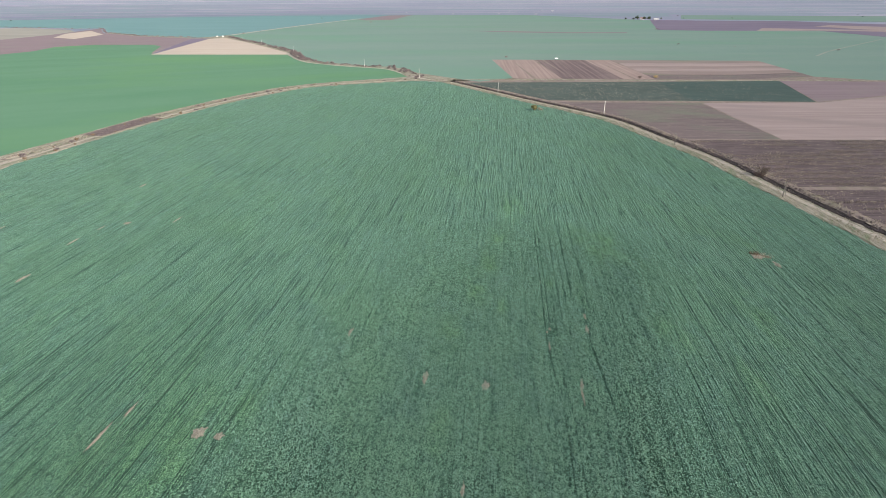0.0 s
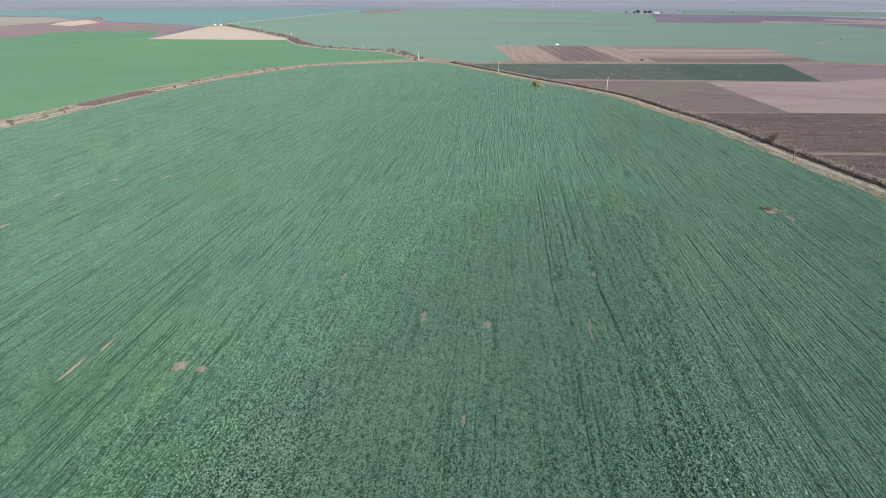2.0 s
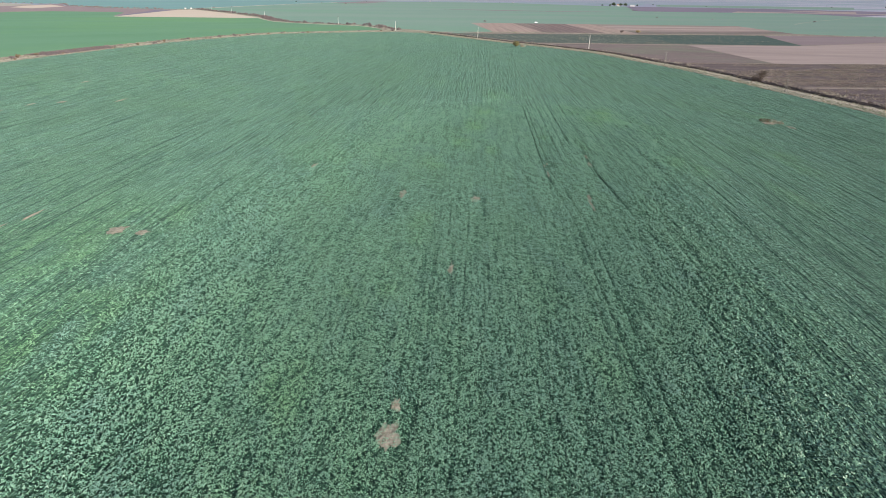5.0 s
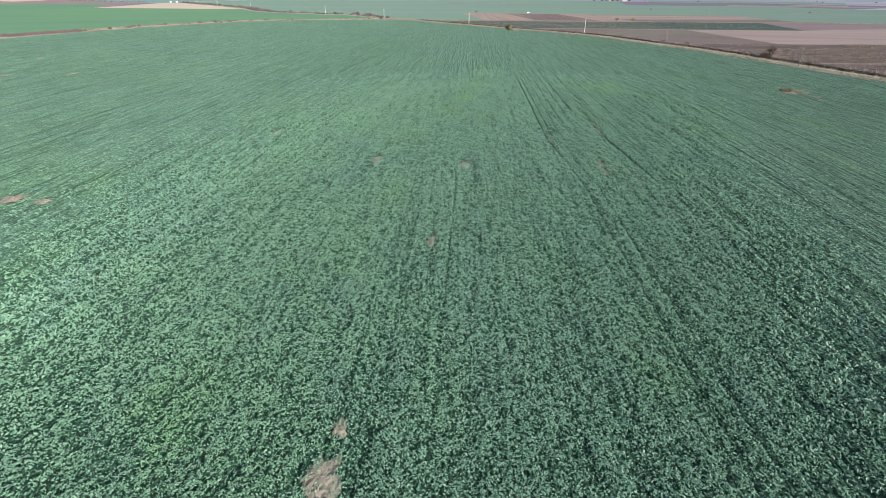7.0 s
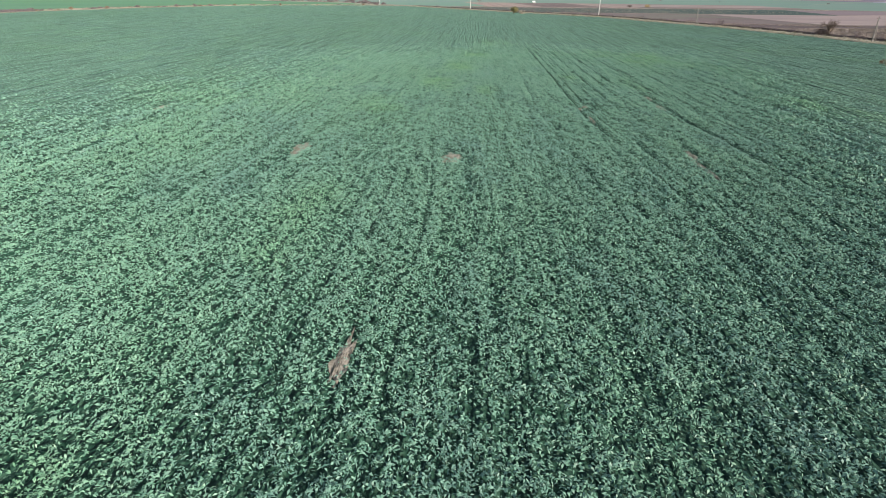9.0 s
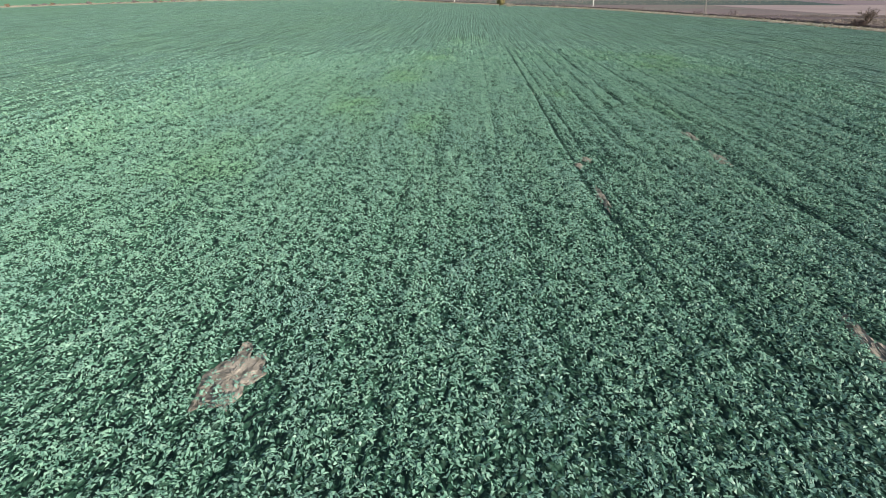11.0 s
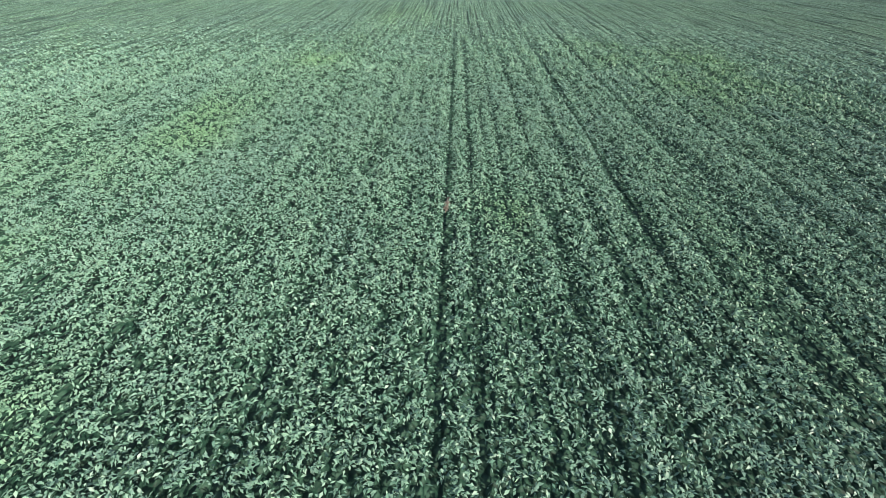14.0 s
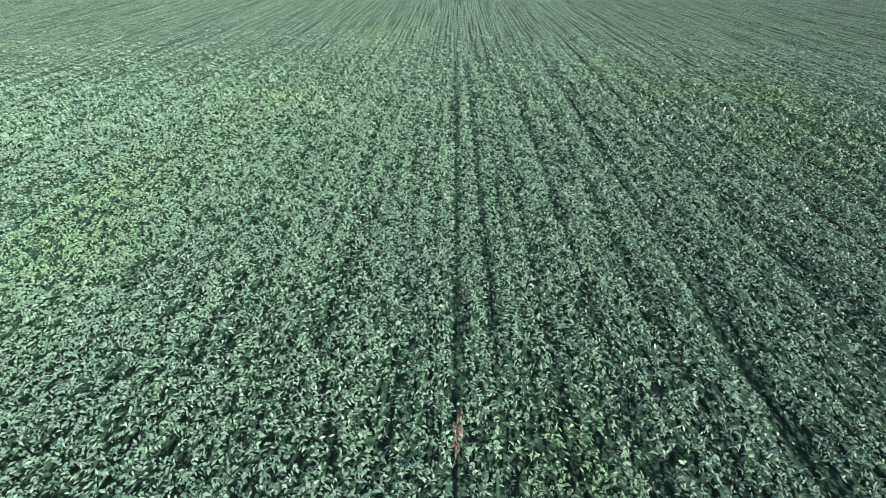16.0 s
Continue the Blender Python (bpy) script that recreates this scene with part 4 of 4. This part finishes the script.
far_scrub = [leafy_tree(51, 3.0, 6.0, MAT_HEDGE, "brownish bushes along a far field edge", "bush", 110, 0.75, "far hedge bushes", limbs=4)]
spots = []
for a, b, n in (((-1602, 2135), (-1252, 1995), 34), ((-1252, 1995), (-1162, 2015), 8), ((-1162, 2015), (-994, 1735), 22), ((-994, 1735), (-804, 1558), 40), ((-804, 1558), (-600, 1460), 34), ((-560, 1640), (-440, 2900), 12),
                ((240, 650), (486, 632), 18), ((486, 632), (700, 570), 14)):
    for k in range(n):
        f = (k + rng.uniform(0, 1)) / n
        small = 0.35 if a[1] < 700 else 1.0
        spots.append((a[0] + (b[0] - a[0]) * f + rng.uniform(-3, 3), a[1] + (b[1] - a[1]) * f + rng.uniform(-4, 4), small * rng.uniform(0.25, 1.0)))
spots += [(477, 1187, 0.6), (697, 1026, 0.6), (640, 1780, 1.0), (660, 1800, 0.8), (100, 925, 0.6), (-300, 2450, 1.2), (560, 1120, 0.4)]
spread_copies(far_scrub, spots, 9)

put(bare_tree(61, 6.6), 164.0, 272.0, 0.2)
put(leafy_tree(68, 2.0, 4.0, MAT_TWIG, "low tangled purple-brown thicket below a bare tree", "thicket", 900, 0.25), 163.5, 275.0, 0.2)
put(leafy_tree(62, 3.4, 3.3, MAT_OLIVE, "rounded olive-brown bush standing in the crop", "bush", 2400, 0.2), 74.5, 461.0, 0.1, 0, 1.4)
put(leafy_tree(63, 2.0, 3.6, MAT_GRASS, "clump of tall dry reeds beside the bush", "reeds", 700, 0.2), 80.5, 463.0, 0.1)
put(leafy_tree(64, 3.4, 3.2, MAT_HEDGE, "leafless grey-brown tree beside the plots", "tree", 900, 0.25), 228, 662)
put(leafy_tree(65, 3.0, 4.4, MAT_STRAWBUSH, "yellow-brown bush beside the plots", "bush", 900, 0.25), 247, 664)
put(bare_shrub(66, 4.0, 6, 3), 152.0, 330.0, 0.2)
put(leafy_tree(67, 1.1, 2.4, MAT_RUST, "heap of dead russet weeds in the crop", "weeds", 420, 0.16), 111.0, 178.0, 0.15)
put(leafy_tree(69, 0.8, 2.6, MAT_GRASS, "flattened pale dry grass in the crop", "dry grass", 420, 0.16), 114.5, 176.5, 0.15)


# ---- poles ----
def utility_pole(height, material, label, strut=False):
    root = new("utility_pole")
    bm = bmesh.new()
    tube_into(bm, (0, 0, -0.3), (0, 0, height), 0.24, 0.15, 8)
    part("shaft", bm, material, root)
    bm = bmesh.new()
    box_into(bm, -0.75, 0.75, -0.05, 0.05, height - 0.75, height - 0.62)
    bmesh.ops.bevel(bm, geom=bm.edges[:], offset=0.012, segments=1, affect="EDGES")
    part("crossarm", bm, MAT_STEEL, root)
    for x in (-0.65, 0.0, 0.65):
        bm = bmesh.new()
        z = height - 0.62 if x else height
        tube_into(bm, (x, 0, z), (x, 0, z + 0.1), 0.03, 0.03, 6)
        tube_into(bm, (x, 0, z + 0.1), (x, 0, z + 0.26), 0.075, 0.05, 8)
        part("insulator", bm, MAT_GLAZE, root)
    if strut:
        bm = bmesh.new()
        tube_into(bm, (1.7, 0.3, -0.3), (0.1, 0, height * 0.82), 0.13, 0.09, 8)
        part("strut", bm, material, root)
    return tagged(root, label, "utility pole", "poles along the farm track")


concrete = utility_pole(11.0, MAT_CONCRETE, "pale concrete utility pole with a steel crossarm")
put(concrete, 129, 446, 0.2, 35, 0.93)
for x, y, turn in ((53.9, 556, 30), (-28.3, 672, 40), (-109, 795, 55), (-267, 1037, 40), (-385, 1240, 35), (-480, 1400, 35)):
    copy_thing(concrete, pose(x, y, 0.2, 0, 0, turn))
braced = utility_pole(7.8, MAT_WOODPOLE, "grey wooden utility pole with a leaning strut", True)
put(braced, 145.5, 342, 0.25, 20)
copy_thing(braced, pose(157.2, 241.5, 0.25, 0, 0, 10))


# ---- buildings and a van, far off ----
def small_house(length, width, height, roof, label, wall=MAT_WHITE):
    root = new("house")
    bm = bmesh.new()
    box_into(bm, -length / 2, length / 2, -width / 2, width / 2, 0, height)
    bmesh.ops.delete(bm, geom=[f for f in bm.faces if f.normal.z > 0.9], context="FACES")
    part("wall", bm, wall, root)
    bm = bmesh.new()
    e, t = 0.4, height + width * 0.38
    prof = [(-width / 2 - e, height - 0.15), (0, t), (width / 2 + e, height - 0.15), (width / 2 + e, height + 0.05), (0, t + 0.22), (-width / 2 - e, height + 0.05)]
    a = [bm.verts.new((-length / 2 - e, y, z)) for y, z in prof]
    b = [bm.verts.new((length / 2 + e, y, z)) for y, z in prof]
    bm.faces.new(a)
    bm.faces.new(b[::-1])
    for k in range(6):
        bm.faces.new((a[k], b[k], b[(k + 1) % 6], a[(k + 1) % 6]))
    part("roof", bm, roof, root)
    for x in (-length / 2, length / 2):
        bm = bmesh.new()
        v = [bm.verts.new(p) for p in ((x, -width / 2, height), (x, width / 2, height), (x, 0, t))]
        bm.faces.new(v)
        part("gable", bm, wall, root)
    n = max(2, int(length / 3))
    for k in range(n):
        x = -length / 2 + (k + 0.5) * length / n
        bm = bmesh.new()
        if k == n // 2:
            box_into(bm, x - 0.5, x + 0.5, -width / 2 - 0.04, -width / 2 + 0.02, 0, 2.05)
            part("door", bm, MAT_WOODPOLE, root)
        else:
            box_into(bm, x - 0.55, x + 0.55, -width / 2 - 0.03, -width / 2 + 0.02, 1.0, 2.3)
            part("window", bm, MAT_GLASS, root)
    return tagged(root, label, "house", "")


put(small_house(6, 5, 3.4, MAT_GREYROOF, "small white farm building beside bushes"), -578, 1502, 0.1, 10, 0.62)
put(small_house(5.5, 5, 3.8, MAT_GREYROOF, "small white farm building with a pale roof"), -563, 1500, 0.1, -8, 0.62)
put(small_house(24, 9, 3.5, MAT_HAZEWALL, "long barn among dark trees, greyed by painted haze", MAT_HAZEWALL), 950, 2650, 0.1, 5)
put(small_house(16, 9, 5, MAT_ROOF, "farmhouse with a clay roof among trees", MAT_GREYWALL), 905, 2700, 0.1, -5)
farm_tree = leafy_tree(71, 14, 12, MAT_DARKLEAF, "dark dense tree beside a far farm", "tree", 700, 1.1, "farm trees")
put(farm_tree, 900, 2660)
for x, y, s in ((880, 2690, 1.2), (850, 2650, 0.7), (915, 2640, 1.1), (990, 2700, 0.6), (830, 2700, 0.6)):
    copy_thing(farm_tree, pose(x, y, 0.1, 0, 0, x)).scale = (s, s, s)
town_house = small_house(26, 14, 9, MAT_HAZEWALL, "building of a distant town, greyed by painted haze", MAT_HAZEWALL)
put(town_house, -250, 4100, 4.5, 5, 0.35)
for k in range(7):
    x = rng.uniform(-300, 900)
    y = rng.uniform(3700, 4250)
    r = math.hypot(x, y)
    z = np.interp(r, [3850, 4100, 4350, 4650], [0, 5, 22, 62])
    copy_thing(town_house, pose(x, y, float(z) - 0.5, 0, 0, rng.uniform(-30, 30))).scale = (rng.uniform(0.25, 0.6), 0.5, rng.uniform(0.25, 0.4))
far_wood = [leafy_tree(72, 12, 16, MAT_DARKLEAF, "dark copse on the far plain", "copse", 260, 1.8, "far copses")]
spots = []
for k in range(12):
    x, y = rng.uniform(-2200, 2600), rng.uniform(2700, 3700)
    spots.append((x, y, rng.uniform(0.2, 0.5)))
spread_copies(far_wood, spots, 10)


def panel_van():
    """A white van parked at the plots' far edge."""
    root = new("van")
    bm = bmesh.new()
    prof = [(-2.4, 0.45), (2.3, 0.45), (2.4, 1.0), (1.7, 1.2), (1.1, 2.0), (-2.4, 2.05)]
    a = [bm.verts.new((x, -0.9, z)) for x, z in prof]
    b = [bm.verts.new((x, 0.9, z)) for x, z in prof]
    bm.faces.new(a)
    bm.faces.new(b[::-1])
    for k in range(6):
        bm.faces.new((a[k], b[k], b[(k + 1) % 6], a[(k + 1) % 6]))
    bmesh.ops.recalc_face_normals(bm, faces=bm.faces)
    bmesh.ops.bevel(bm, geom=bm.edges[:], offset=0.06, segments=2, affect="EDGES")
    part("body", bm, MAT_PAINT, root)
    for y in (-0.91, 0.89):
        bm = bmesh.new()
        box_into(bm, 0.35, 1.15, y, y + 0.02, 1.3, 1.85)
        part("window", bm, MAT_GLASS, root)
    for x in (-1.5, 1.5):
        for y in (-0.85, 0.85):
            bm = bmesh.new()
            tube_into(bm, (x, y - 0.1, 0.33), (x, y + 0.1, 0.33), 0.33, 0.33, 14)
            part("wheel", bm, MAT_TYRE, root)
    return tagged(root, "white van parked beside the tilled plots", "van")


put(panel_van(), 175, 893, 0.12, 20)
